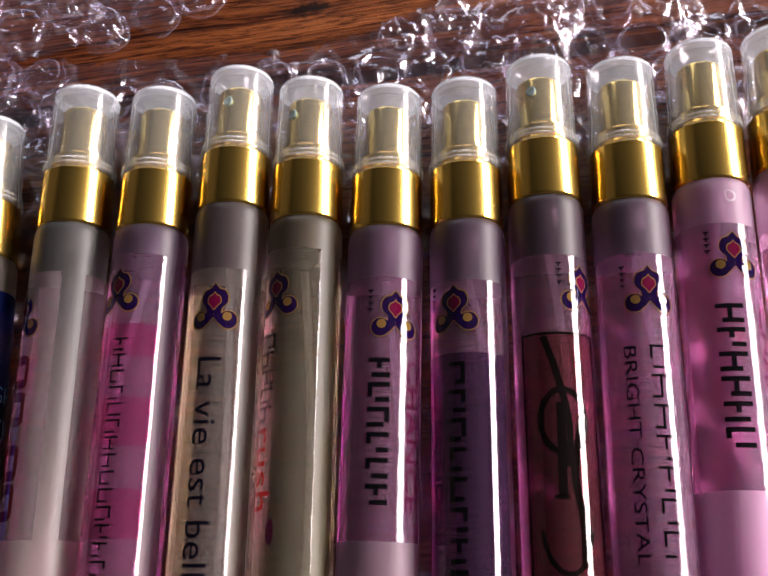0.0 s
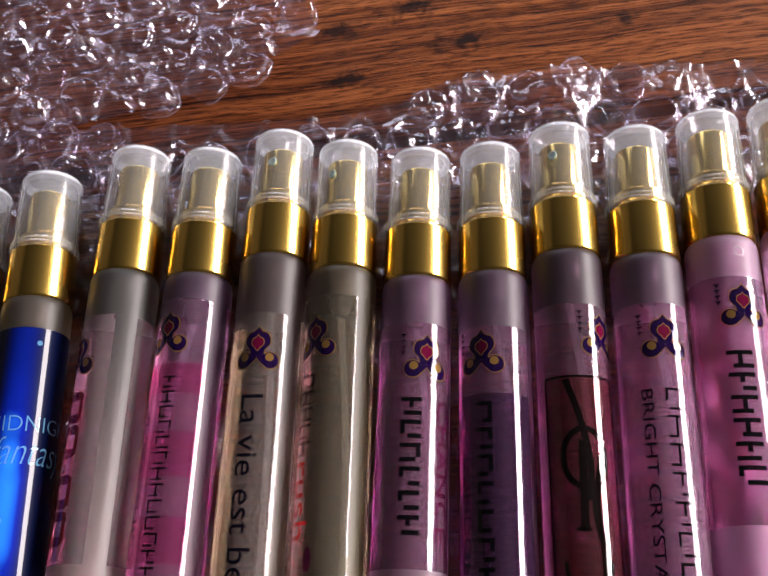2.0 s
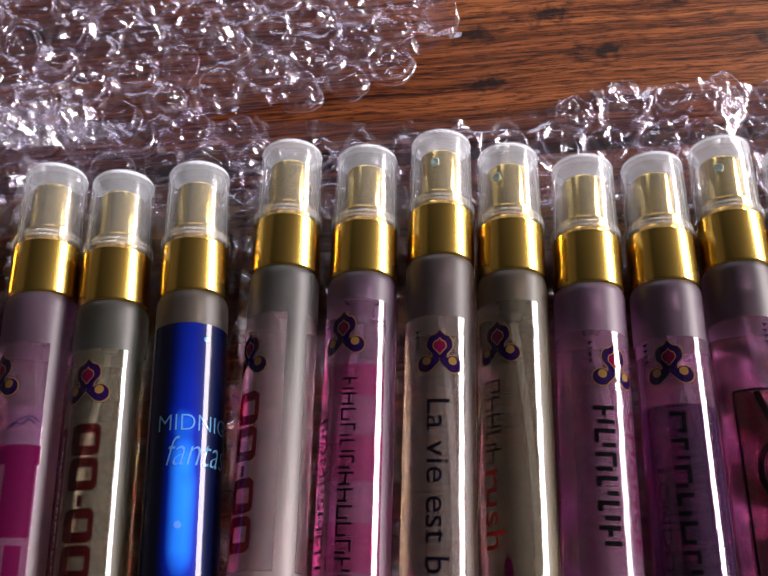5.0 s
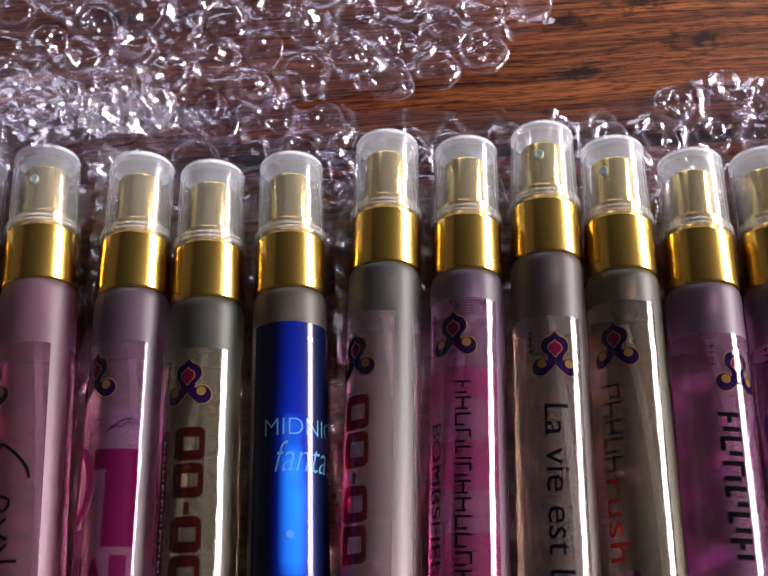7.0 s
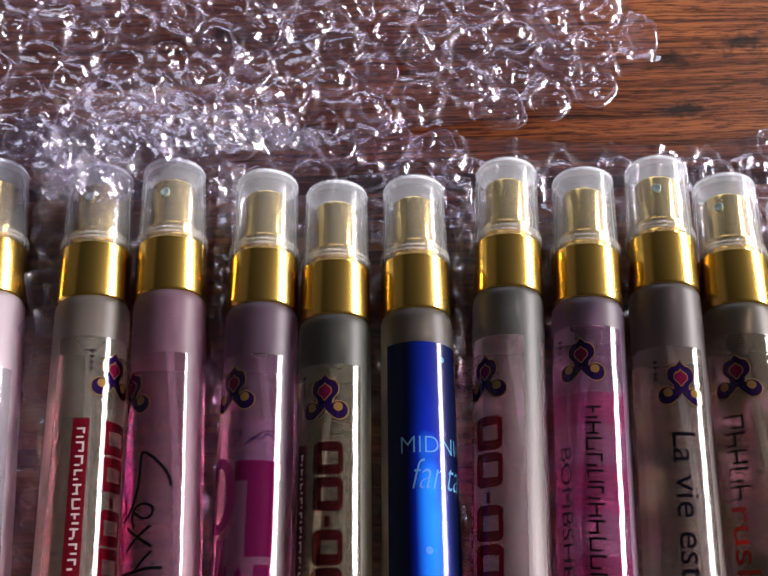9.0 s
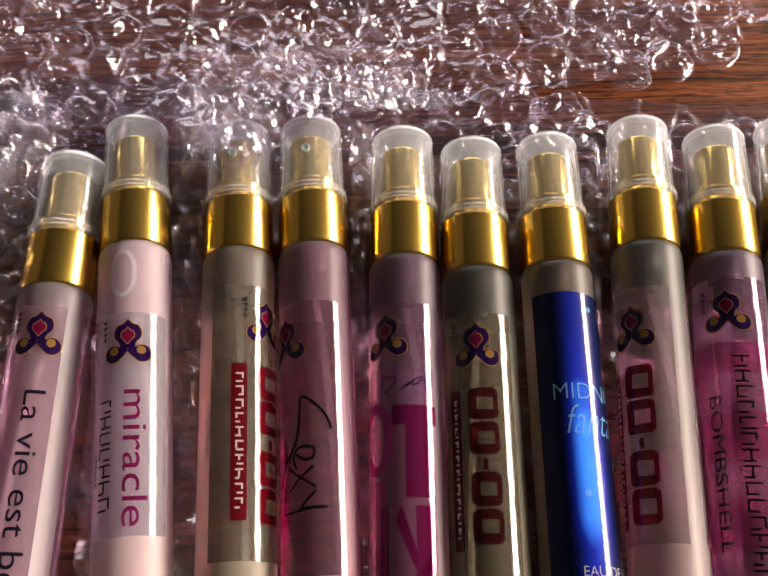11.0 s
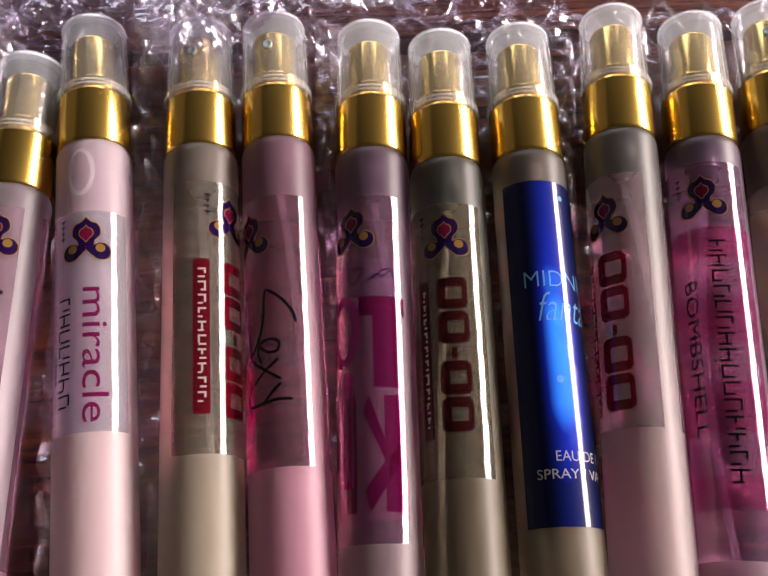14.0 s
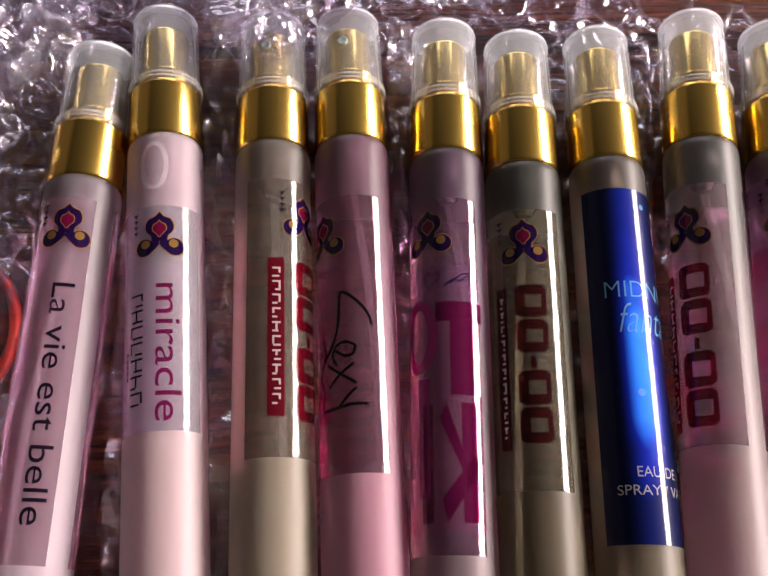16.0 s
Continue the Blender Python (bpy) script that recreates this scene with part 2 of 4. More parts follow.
BUBBLE = film_material("bubble_skin", (0.94, 0.91, 0.94), 0.012, 0.17, 1.8, (0.76, 0.72, 0.95), gloss=(0.93, 0.94, 1.0))
SEAM_GLINT = film_material("seam_and_rim_glint", (0.9, 0.87, 0.92), 0.13, 0.22, 2.0, (0.78, 0.75, 1.0), gloss=(0.92, 0.93, 1.0))
RED = plain("red_plastic", (0.42, 0.03, 0.012), 0.4)
INK = {k: film_material("print_" + k, t, h, 0.05, 1.45, c) for k, t, h, c in (
    ("black", (0.03, 0.025, 0.035), 0.25, (0.01, 0.008, 0.014)), ("navy", (0.05, 0.04, 0.09), 0.25, (0.015, 0.01, 0.03)), ("purple", (0.09, 0.03, 0.2), 0.35, (0.03, 0.006, 0.1)),
    ("gold", (0.5, 0.3, 0.1), 0.5, (0.4, 0.22, 0.06)), ("magenta", (0.5, 0.03, 0.16), 0.35, (0.3, 0.01, 0.09)), ("red", (0.36, 0.012, 0.04), 0.34, (0.24, 0.006, 0.022)),
    ("maroon", (0.3, 0.05, 0.06), 0.15, (0.12, 0.01, 0.015)), ("scarlet", (0.7, 0.06, 0.04), 0.4, (0.5, 0.03, 0.02)), ("pink", (0.6, 0.08, 0.35), 0.5, (0.42, 0.03, 0.22)), ("plum", (0.45, 0.03, 0.2), 0.3, (0.22, 0.008, 0.1)),
    ("white", (0.9, 0.85, 0.85), 0.45, (0.8, 0.75, 0.75)), ("sky", (0.5, 0.8, 1.0), 0.5, (0.2, 0.55, 0.85)), ("brown", (0.06, 0.03, 0.035), 0.25, (0.02, 0.01, 0.01)))}


def foil_material():
    """Blue foil: bright azure in the middle of its length, navy towards the ends, softly clouded."""
    m, nt, b, out = material("blue_foil")
    N, L = nt.nodes.new, nt.links.new
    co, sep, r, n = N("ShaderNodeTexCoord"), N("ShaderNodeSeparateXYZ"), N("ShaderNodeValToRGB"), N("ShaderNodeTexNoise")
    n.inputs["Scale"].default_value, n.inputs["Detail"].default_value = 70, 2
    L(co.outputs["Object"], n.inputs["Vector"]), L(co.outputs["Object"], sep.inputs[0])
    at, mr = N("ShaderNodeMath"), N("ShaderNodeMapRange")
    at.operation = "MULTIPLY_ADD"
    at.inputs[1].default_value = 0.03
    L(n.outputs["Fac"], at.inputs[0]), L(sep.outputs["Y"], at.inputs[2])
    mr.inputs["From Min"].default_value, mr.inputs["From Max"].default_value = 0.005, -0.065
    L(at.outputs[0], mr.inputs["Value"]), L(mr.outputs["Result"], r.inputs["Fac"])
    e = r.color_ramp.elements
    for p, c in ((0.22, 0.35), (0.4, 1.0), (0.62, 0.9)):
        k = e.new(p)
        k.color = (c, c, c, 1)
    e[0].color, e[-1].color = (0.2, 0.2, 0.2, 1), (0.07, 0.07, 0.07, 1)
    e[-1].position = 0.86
    # across the label: the foil's sheen beside the middle, put into the colour
    sheen_x, g = N("ShaderNodeMath"), N("ShaderNodeMapRange")
    sheen_x.operation = "MULTIPLY_ADD"
    sheen_x.inputs[1].default_value, sheen_x.inputs[2].default_value = 1.0, -0.0014
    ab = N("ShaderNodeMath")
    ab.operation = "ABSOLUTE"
    L(sep.outputs["X"], sheen_x.inputs[0]), L(sheen_x.outputs[0], ab.inputs[0]), L(ab.outputs[0], g.inputs["Value"])
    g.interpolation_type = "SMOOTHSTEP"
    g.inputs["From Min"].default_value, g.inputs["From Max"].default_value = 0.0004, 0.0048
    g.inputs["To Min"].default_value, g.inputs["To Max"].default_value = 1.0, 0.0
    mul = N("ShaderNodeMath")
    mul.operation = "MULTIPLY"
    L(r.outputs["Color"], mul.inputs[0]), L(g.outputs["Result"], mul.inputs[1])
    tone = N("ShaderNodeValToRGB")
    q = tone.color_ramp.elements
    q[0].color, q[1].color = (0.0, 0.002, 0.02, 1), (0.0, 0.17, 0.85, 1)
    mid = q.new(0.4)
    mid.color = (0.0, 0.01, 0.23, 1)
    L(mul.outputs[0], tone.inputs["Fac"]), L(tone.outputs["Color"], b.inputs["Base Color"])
    b.inputs["Metallic"].default_value, b.inputs["Roughness"].default_value = 0.0, 0.4
    b.inputs["Specular IOR Level"].default_value = 0.05
    b.inputs["Coat Weight"].default_value, b.inputs["Coat Roughness"].default_value = 0.45, 0.03
    return m


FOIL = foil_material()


def add_twill(m):
    """Fine diagonal weave over a tinted print."""
    nt = m.node_tree
    N, L = nt.nodes.new, nt.links.new
    tr = [n for n in nt.nodes if n.type == "BSDF_TRANSPARENT"][0]
    co, mp, wv, mx = N("ShaderNodeTexCoord"), N("ShaderNodeMapping"), N("ShaderNodeTexWave"), N("ShaderNodeMix")
    mp.inputs["Rotation"].default_value = (0, 0, radians(35))
    wv.inputs["Scale"].default_value = 420
    mx.data_type = "RGBA"
    c = tr.inputs["Color"].default_value
    mx.inputs["A"].default_value, mx.inputs["B"].default_value = (c[0] * 0.72, c[1] * 0.72, c[2] * 0.75, 1), (min(1, c[0] * 1.25), c[1] * 1.25, c[2] * 1.25, 1)
    L(co.outputs["Object"], mp.inputs["Vector"]), L(mp.outputs[0], wv.inputs["Vector"])
    L(wv.outputs["Fac"], mx.inputs["Factor"]), L(mx.outputs["Result"], tr.inputs["Color"])


VEIL = {k: film_material("tinted_print_" + k, t, h, 0.03, 1.5, c) for k, t, h, c in (
    ("pink", (0.82, 0.32, 0.54), 0.15, (0.55, 0.12, 0.3)), ("rose", (0.85, 0.55, 0.72), 0.1, (0.7, 0.3, 0.5)), ("violet", (0.44, 0.29, 0.46), 0.08, (0.2, 0.12, 0.24)),
    ("brown", (0.68, 0.4, 0.42), 0.06, (0.28, 0.1, 0.1)), ("lilac", (0.88, 0.64, 0.84), 0.07, (0.7, 0.45, 0.68)), ("cream", (0.95, 0.92, 0.88), 0.05, (0.75, 0.66, 0.62)))}
add_twill(VEIL["violet"])


# ---------------------------------------------------------------- mesh helpers
def part(name, bm, mats, parent=None, label="", smooth=True):
    me = bpy.data.meshes.new(name)
    bm.to_mesh(me)
    bm.free()
    for m in mats if isinstance(mats, (list, tuple)) else [mats]:
        me.materials.append(m)
    if smooth:
        me.shade_smooth()
        me.set_sharp_from_angle(angle=radians(38))
    ob = new(name, me)
    if parent:
        ob.parent = parent
    return tagged(ob, label)


def box(bm, x0, x1, y0, y1, z0, z1, bevel=0.0):
    v = [bm.verts.new(p) for p in ((x0, y0, z0), (x1, y0, z0), (x1, y1, z0), (x0, y1, z0), (x0, y0, z1), (x1, y0, z1), (x1, y1, z1), (x0, y1, z1))]
    for q in ((0, 3, 2, 1), (4, 5, 6, 7), (0, 1, 5, 4), (1, 2, 6, 5), (2, 3, 7, 6), (3, 0, 4, 7)):
        bm.faces.new([v[i] for i in q])
    if bevel:
        bmesh.ops.bevel(bm, geom=bm.edges[:], offset=bevel, segments=2, affect="EDGES")
    return bm


def lathe(profile, seg=48, close=False, mat_of=None):
    """A body turned round the y axis from (y, r) points."""
    bm = bmesh.new()
    rings = []
    for y, r in profile:
        if r < 1e-7:
            rings.append([bm.verts.new((0, y, 0))])
        else:
            rings.append([bm.verts.new((r * math.sin(a), y, r * math.cos(a))) for a in (2 * math.pi * k / seg for k in range(seg))])
    pairs = list(zip(rings, rings[1:]))
    if close:
        pairs.append((rings[-1], rings[0]))
    for i, (a, c) in enumerate(pairs):
        for k in range(seg):
            j = (k + 1) % seg
            if len(a) == 1:
                f = bm.faces.new((a[0], c[k], c[j]))
            elif len(c) == 1:
                f = bm.faces.new((a[k], c[0], a[j]))
            else:
                f = bm.faces.new((a[k], c[k], c[j], a[j]))
            if mat_of:
                f.material_index = mat_of(i, k)
    bmesh.ops.recalc_face_normals(bm, faces=bm.faces[:])
    return bm


def tube_along(points, r, seg=10):
    """A round bar along a list of points."""
    bm = bmesh.new()
    pts = [Vector(p) for p in points]
    rings = []
    for i, p in enumerate(pts):
        d = (pts[min(i + 1, len(pts) - 1)] - pts[max(i - 1, 0)]).normalized()
        s = d.orthogonal().normalized() if i == 0 else (s - d * s.dot(d)).normalized()
        u = d.cross(s)
        rings.append([bm.verts.new(p + r * (math.cos(a) * s + math.sin(a) * u)) for a in (2 * math.pi * k / seg for k in range(seg))])
    for a, c in zip(rings, rings[1:]):
        for k in range(seg):
            bm.faces.new((a[k], c[k], c[(k + 1) % seg], a[(k + 1) % seg]))
    bm.faces.new(rings[0]), bm.faces.new(rings[-1][::-1])
    bmesh.ops.recalc_face_normals(bm, faces=bm.faces[:])
    return bm


# ---------------------------------------------------------------- unseen room and tabletop
def slab(name, *dims, mat):
    return tagged(part(name, box(bmesh.new(), *dims), mat, smooth=False), kind="structure")


T = 0.12
slab("floor", RX0 - T, RX1 + T, RY0 - T, RY1 + T, RZ0 - T, RZ0, mat=FLOORM)
slab("ceiling", RX0 - T, RX1 + T, RY0 - T, RY1 + T, RZ1, RZ1 + T, mat=CEIL)
slab("wall_west", RX0 - T, RX0, RY0, RY1, RZ0, RZ1, mat=WALL)
slab("wall_south", RX0 - T, RX1 + T, RY0 - T, RY0, RZ0, RZ1, mat=WALL)
bm = bmesh.new()
for d in ((RX0 - T, NX0, RZ0, RZ1), (NX1, RX1 + T, RZ0, RZ1), (NX0, NX1, RZ0, NZ0), (NX0, NX1, NZ1, RZ1)):
    box(bm, d[0], d[1], RY1, RY1 + T, d[2], d[3])
tagged(part("wall_north", bm, WALL, smooth=False), kind="structure")
bm = bmesh.new()
for d in ((RY0, WY0, RZ0, RZ1), (WY1, RY1, RZ0, RZ1), (WY0, WY1, RZ0, WZ0), (WY0, WY1, WZ1, RZ1)):
    box(bm, RX1, RX1 + T, *d)
tagged(part("wall_east", bm, WALL, smooth=False), kind="structure")

tabletop = tagged(new("table"), "reddish brown wooden plank table with dark grain lines", "table")
tabletop.matrix_world = pose(0, 0.1225, 0, 0, 0, 5.0)
bm = bmesh.new()
box(bm, -1.1, 1.1, -0.75, 0.55, -0.03, -0.012)
part("underlay", bm, plain("dark_board", (0.03, 0.015, 0.01), 0.8, grain=0.1, grain_scale=40), tabletop, smooth=False)
for lx in (-1.0, 1.0):
    for ly in (-0.65, 0.45):
        bm = bmesh.new()
        box(bm, lx - 0.035, lx + 0.035, ly - 0.035, ly + 0.035, RZ0, -0.03, bevel=0.004)
        part("leg", bm, WOOD, tabletop, smooth=False)
for row in range(-5, 4):
    y0 = 0.0018 + row * 0.13
    bm = bmesh.new()
    box(bm, -1.1, 1.1, y0, y0 + 0.1264, -0.0119, 0.0, bevel=0.0012)
    plank = part("plank", bm, WOOD, tabletop, smooth=False)

# ---------------------------------------------------------------- bubble wrap
PITCH = 0.0126


def hexes(x0, x1, y0, y1, turn):
    c, s = math.cos(turn), math.sin(turn)
    out = {}
    for j in range(-80, 80):
        for i in range(-80, 80):
            u, v = (i + 0.5 * (j % 2)) * PITCH, j * PITCH * 0.866
            x, y = c * u - s * v, s * u + c * v
            if x0 - 0.02 < x < x1 + 0.02 and y0 - 0.02 < y < y1 + 0.02:
                out.setdefault((int(x // 0.012), int(y // 0.012)), []).append((x, y, random.Random(i * 131 + j * 17).random()))
    return out


def bubble_mesh(k):
    """A limp air bubble: welded foot, steep pleated wall, slack clear top with a few sharp folds."""
    rnd = random.Random(900 + k)
    seg, full, slack = 44, rnd.uniform(0.5, 0.95), rnd.choice((0.1, 0.2, 0.35, 0.6))
    prof = [(1.13, 0.0), (1.07, 0.03), (1.02, 0.12), (0.99, 0.35), (0.965, 0.6), (0.94, 0.82), (0.89, 0.95), (0.83, 1.0), (0.72, 0.99), (0.6, 0.97), (0.48, 0.95), (0.36, 0.94), (0.24, 0.93), (0.1, 0.93)]
    folds = [(rnd.uniform(0, 6.3), rnd.uniform(0.1, 0.85), rnd.uniform(-0.4, 0.4), rnd.uniform(0.4, 0.9), rnd.uniform(0.18, 0.42), rnd.uniform(0.4, 1.1) * rnd.choice((-1, 1))) for _ in range(rnd.randint(1, 4))]
    rim_arcs = [(rnd.uniform(0, 6.3), rnd.uniform(0.5, 1.6)) for _ in range(2)]
    bm = bmesh.new()
    rings = []
    lean = rnd.uniform(-0.25, 0.25)
    for m, (r, h) in enumerate(prof):
        ring = []
        for n in range(seg):
            a = 2 * math.pi * (n + 0.5 * (m % 2) + rnd.uniform(-0.2, 0.2) * (m > 0)) / seg
            c, d = math.cos(a), math.sin(a)
            wall = max(0, 1 - abs(h - 0.5) * 1.7) if r > 0.85 else 0
            pleat = 1 - min(1, abs(noise.noise(Vector((c * 4.5, d * 4.5, h * 0.8 + k * 5)))) * 3)
            wob = 1 + 0.16 * noise.noise(Vector((c * 1.3, d * 1.3, k * 3.1))) - 0.14 * wall * pleat
            sag = abs(noise.noise(Vector((c * r * 1.5, d * r * 1.5, k * 7.3))))
            hh = h * (1 + lean * c * r) * (1 - slack * sag * 1.6 * min(1, h))
            for turn, off, mid, length, width, amp in folds:
                e, f = math.cos(turn), math.sin(turn)
                u, v = c * r * e + d * r * f - off, -c * r * f + d * r * e - mid
                if abs(v) < length and abs(u) < width:
                    hh += amp * min(1, h) * (1 - abs(u) / width) * (1 - (v / length) ** 2)
            ring.append(bm.verts.new((c * r * wob * 0.0053, d * r * wob * 0.0053, max(0, hh) * full * 0.0042)))
        rings.append(ring)
    for m, (a, c) in enumerate(zip(rings, rings[1:])):
        for n in range(seg):
            o = (n + 1) % seg
            quad = ((a[n], a[o], c[n]), (a[o], c[o], c[n])) if m % 2 == 0 else ((a[n], a[o], c[o]), (a[n], c[o], c[n]))
            ang = 2 * math.pi * n / seg
            # milky weld at the foot; higher up the arcs are painted rim glints
            near = any(abs((ang - s + math.pi) % (2 * math.pi) - math.pi) < w for s, w in rim_arcs)
            for tri in quad:
                bm.faces.new(tri).material_index = int(m == 0 and (near or n % 13 < 6) or m in (4, 5, 6) and near)
    bm.faces.new(rings[-1])
    me = bpy.data.meshes.new("bubble")
    bm.to_mesh(me)
    bm.free()
    me.materials.append(BUBBLE)
    me.materials.append(SEAM_GLINT)
    me.shade_smooth()
    me.set_sharp_from_angle(angle=radians(23))
    return me


BUBBLES = [bubble_mesh(k) for k in range(28)]


def wrap_sheet(name, label, bounds, step, inside, base, height, turn, wander, shows, crushed):
    """One sheet of film with rows of air bubbles, some limp or burst."""
    x0, x1, y0, y1 = bounds
    nx, ny = int((x1 - x0) / step), int((y1 - y0) / step)
    verts, index, faces = [], {}, []
    cells = hexes(*bounds, turn)

    def web(x, y):
        """1 between the bubbles, 0 under them."""
        i, j = int(x // 0.012), int(y // 0.012)
        near = [(bx - x) ** 2 + (by - y) ** 2 for di in (-1, 0, 1) for dj in (-1, 0, 1) for bx, by, q in cells.get((i + di, j + dj), ())]
        return min(1, max(0, (math.sqrt(min(near)) - 0.0045) / 0.0013)) if near else 1

    def crumple(x, y):
        """Flat facets of a few millimetres, tilted at random, that meet in sharp creases."""
        dist, near = noise.voronoi(Vector((x * 240, y * 125, wander)))
        tilt = []
        for p in near[:2]:
            g = noise.noise_vector(p * 7.3)
            tilt.append((1.3 * g[0] * (x * 240 - p.x) / 240 + 0.7 * g[1] * (y * 125 - p.y) / 125) * 1.3)
        k = 0.5 + 0.5 * min(1, (dist[1] - dist[0]) * 5)
        return tilt[0] * k + tilt[1] * (1 - k)

    def vert(i, j):
        if (i, j) not in index:
            x, y = x0 + i * step, y0 + j * step
            w = 0.15 + 0.85 * web(x, y)
            ridge = 1 - min(1, abs(noise.noise(Vector((x * 300, y * 180, wander)))) * 4)
            z = base(x, y) + w * (crumple(x, y) + ridge * 0.0004 + abs(noise.noise(Vector((x * 110, y * 110, wander)))) * 0.0012)
            index[i, j] = len(verts)
            q = noise.noise_vector(Vector((x * 900, y * 900, wander))) * step * 0.1 * w
            verts.append((x + q[0], y + q[1], max(z + q[2] * 0.55, 0.0005)))
        return index[i, j]

    for i in range(nx):
        for j in range(ny):
            if inside(x0 + (i + 0.5) * step, y0 + (j + 0.5) * step):
                a, b, c, d = vert(i, j), vert(i + 1, j), vert(i + 1, j + 1), vert(i, j + 1)
                faces += [(a, b, c), (a, c, d)] if (i * 7 + j * 3) % 5 < 3 else [(a, b, d), (b, c, d)]
    me = bpy.data.meshes.new("film")
    me.from_pydata(verts, [], faces)
    me.materials.append(WRAP)
    me.materials.append(WEB)
    me.materials.append(CRUSH)

    def skin(x, y):
        if crushed(x, y) > 0.3 + 0.3 * noise.noise(Vector((x * 170, y * 170, wander + 3))):
            return 2
        return int(web(x, y) > 0.4)

    me.polygons.foreach_set("material_index", [skin(*verts[f[0]][:2]) for f in faces])
    me.shade_smooth()
    me.set_sharp_from_angle(angle=radians(60))
    root = tagged(new(name), label, "bubble wrap")
    film = new("film", me)
    film.parent = root
    rnd = random.Random(int(wander * 10))
    for group in cells.values():
        for bx, by, q in group:
            w = noise.noise_vector(Vector((bx * 60, by * 60, wander))) * 0.0016
            bx, by = bx + w[0], by + w[1]
            if not (inside(bx, by + 0.004) and inside(bx, by) and shows(bx, by)):
                continue
            ob = new("bubble", BUBBLES[int(q * 28) % 28])
            ob.parent = root
            ob.matrix_basis = pose(bx, by, base(bx, by) + 0.0003, rnd.uniform(-12, 12), rnd.uniform(-12, 12), rnd.uniform(0, 360)) @ Matrix.Diagonal((rnd.uniform(0.9, 1.12), rnd.uniform(0.85, 1.05), height(bx, by) * rnd.uniform(0.75, 1.3), 1))
    return root


def ragged(x, k):
    return 0.0022 * noise.noise(Vector((x * 90, k, 0))) + 0.001 * noise.noise(Vector((x * 400, k, 5)))


def lower_edge(x):
    """Far edge of the sheet under the bottles."""
    return 0.128 + 0.011 * min(1, max(0, (x + 0.03) / 0.03)) + ragged(x, 1.0)


def upper_low(x):
    """Near edge of the loose sheet that lies over the first one."""
    if x > -0.062:
        y = 0.1377 + (x + 0.0615) * 0.63
    elif x > -0.135:
        y = 0.1168 + (x + 0.135) * 0.285
    elif x > -0.16:
        y = 0.1168 - (-0.135 - x) * 0.6
    elif x > -0.187:
        y = 0.0935 + max(0, (x + 0.167) * 1.1)
    else:
        y = 0.0935 + min(0.014, (-0.187 - x) * 3.0)
    return y + ragged(x, 2.0)


def gap(x, y):
    """How far a place lies in a gap between bottles, where the film is squeezed up."""
    lines = ((-0.185 + (0.07 - y) * 0.135, 0.0048, 1.0), (-0.0917, 0.0022, 0.35), (-0.146 + (0.07 - y) * 0.07, 0.0028, 0.6), (-0.236, 0.0125, 1.0), (-0.2032 + (0.06 - y) * 0.107, 0.0024, 0.6))
    return max(h * math.exp(-((x - c) / w) ** 4) for c, w, h in lines) * (0.0 if y > 0.115 or y < -0.06 else 1.0)


def under_base(x, y):
    z = 0.0009 + 0.0006 * noise.noise(Vector((x * 40, y * 40, 0)))
    g = gap(x, y)
    if g > 0.02:
        z += g * (0.0045 + 0.015 * abs(noise.noise(Vector((x * 210, y * 120, 4)))) + 0.003 * noise.noise(Vector((x * 480, y * 330, 6))))
    # two creased folds at the far edge
    for fx, fy in ((0.0255, 0.1315), (0.0535, 0.1315)):
        d = ((x - fx) / 0.0055) ** 2 + ((y - fy) / 0.0075) ** 2
        if d < 6:
            z += 0.0058 * math.exp(-d) * (1 + 0.5 * noise.noise(Vector((x * 500, y * 500, 1))))
    return z


def under_height(x, y):
    if y < 0.1:
        return 1.35
    return 0.55 + 0.35 * min(1, max(0, (y - 0.105) / 0.012))


def bunched(x, y):
    return math.exp(-((x + 0.183) / 0.013) ** 2 - ((y - 0.1) / 0.014) ** 2) + 0.7 * math.exp(-((x + 0.143) / 0.02) ** 2 - ((y - 0.12) / 0.009) ** 2)


def over_base(x, y):
    over = math.exp(-((x + 0.167) / 0.03) ** 4) * math.exp(-(max(0, y - 0.106) / 0.018) ** 2)
    bunch = bunched(x, y)
    crush = (abs(noise.noise(Vector((x * 260, y * 200, 2)))) - 0.15) * 0.012 + (1 - min(1, abs(noise.noise(Vector((x * 330, y * 330, 9)))) * 4)) * 0.0025
    return 0.0055 + 0.0135 * over + 0.0016 * noise.noise(Vector((x * 35, y * 35, 7))) + bunch * crush


wrap_sheet("bubble_wrap", "clear bubble wrap sheet lying flat under the perfume bottles", (-0.28, 0.12, -0.07, 0.145), 0.0009,
           lambda x, y: y < lower_edge(x), under_base, under_height, radians(4), 1.3,
           lambda x, y: -0.25 < x < 0.095 and (y > 0.1 or any(abs(x - g) < 0.006 for g in (-0.2265, -0.2365)) and y > -0.04 or x < -0.224 and y > -0.04), gap)
wrap_sheet("bubble_wrap", "crumpled clear bubble wrap sheet draped over two bottle caps", (-0.28, -0.034, 0.085, 0.24), 0.0008,
           lambda x, y: y > upper_low(x) and x < -0.0385 - 0.32 * (y - 0.152) + ragged(y, 3.0), over_base, lambda x, y: 1.0, radians(22), 4.1, lambda x, y: x > -0.26 and y < 0.2, bunched)

# ---------------------------------------------------------------- printing on the bottles
RB, ZA = 0.0079, 0.0105     # a bottle's radius, and its axis above the table
MM = 0.001


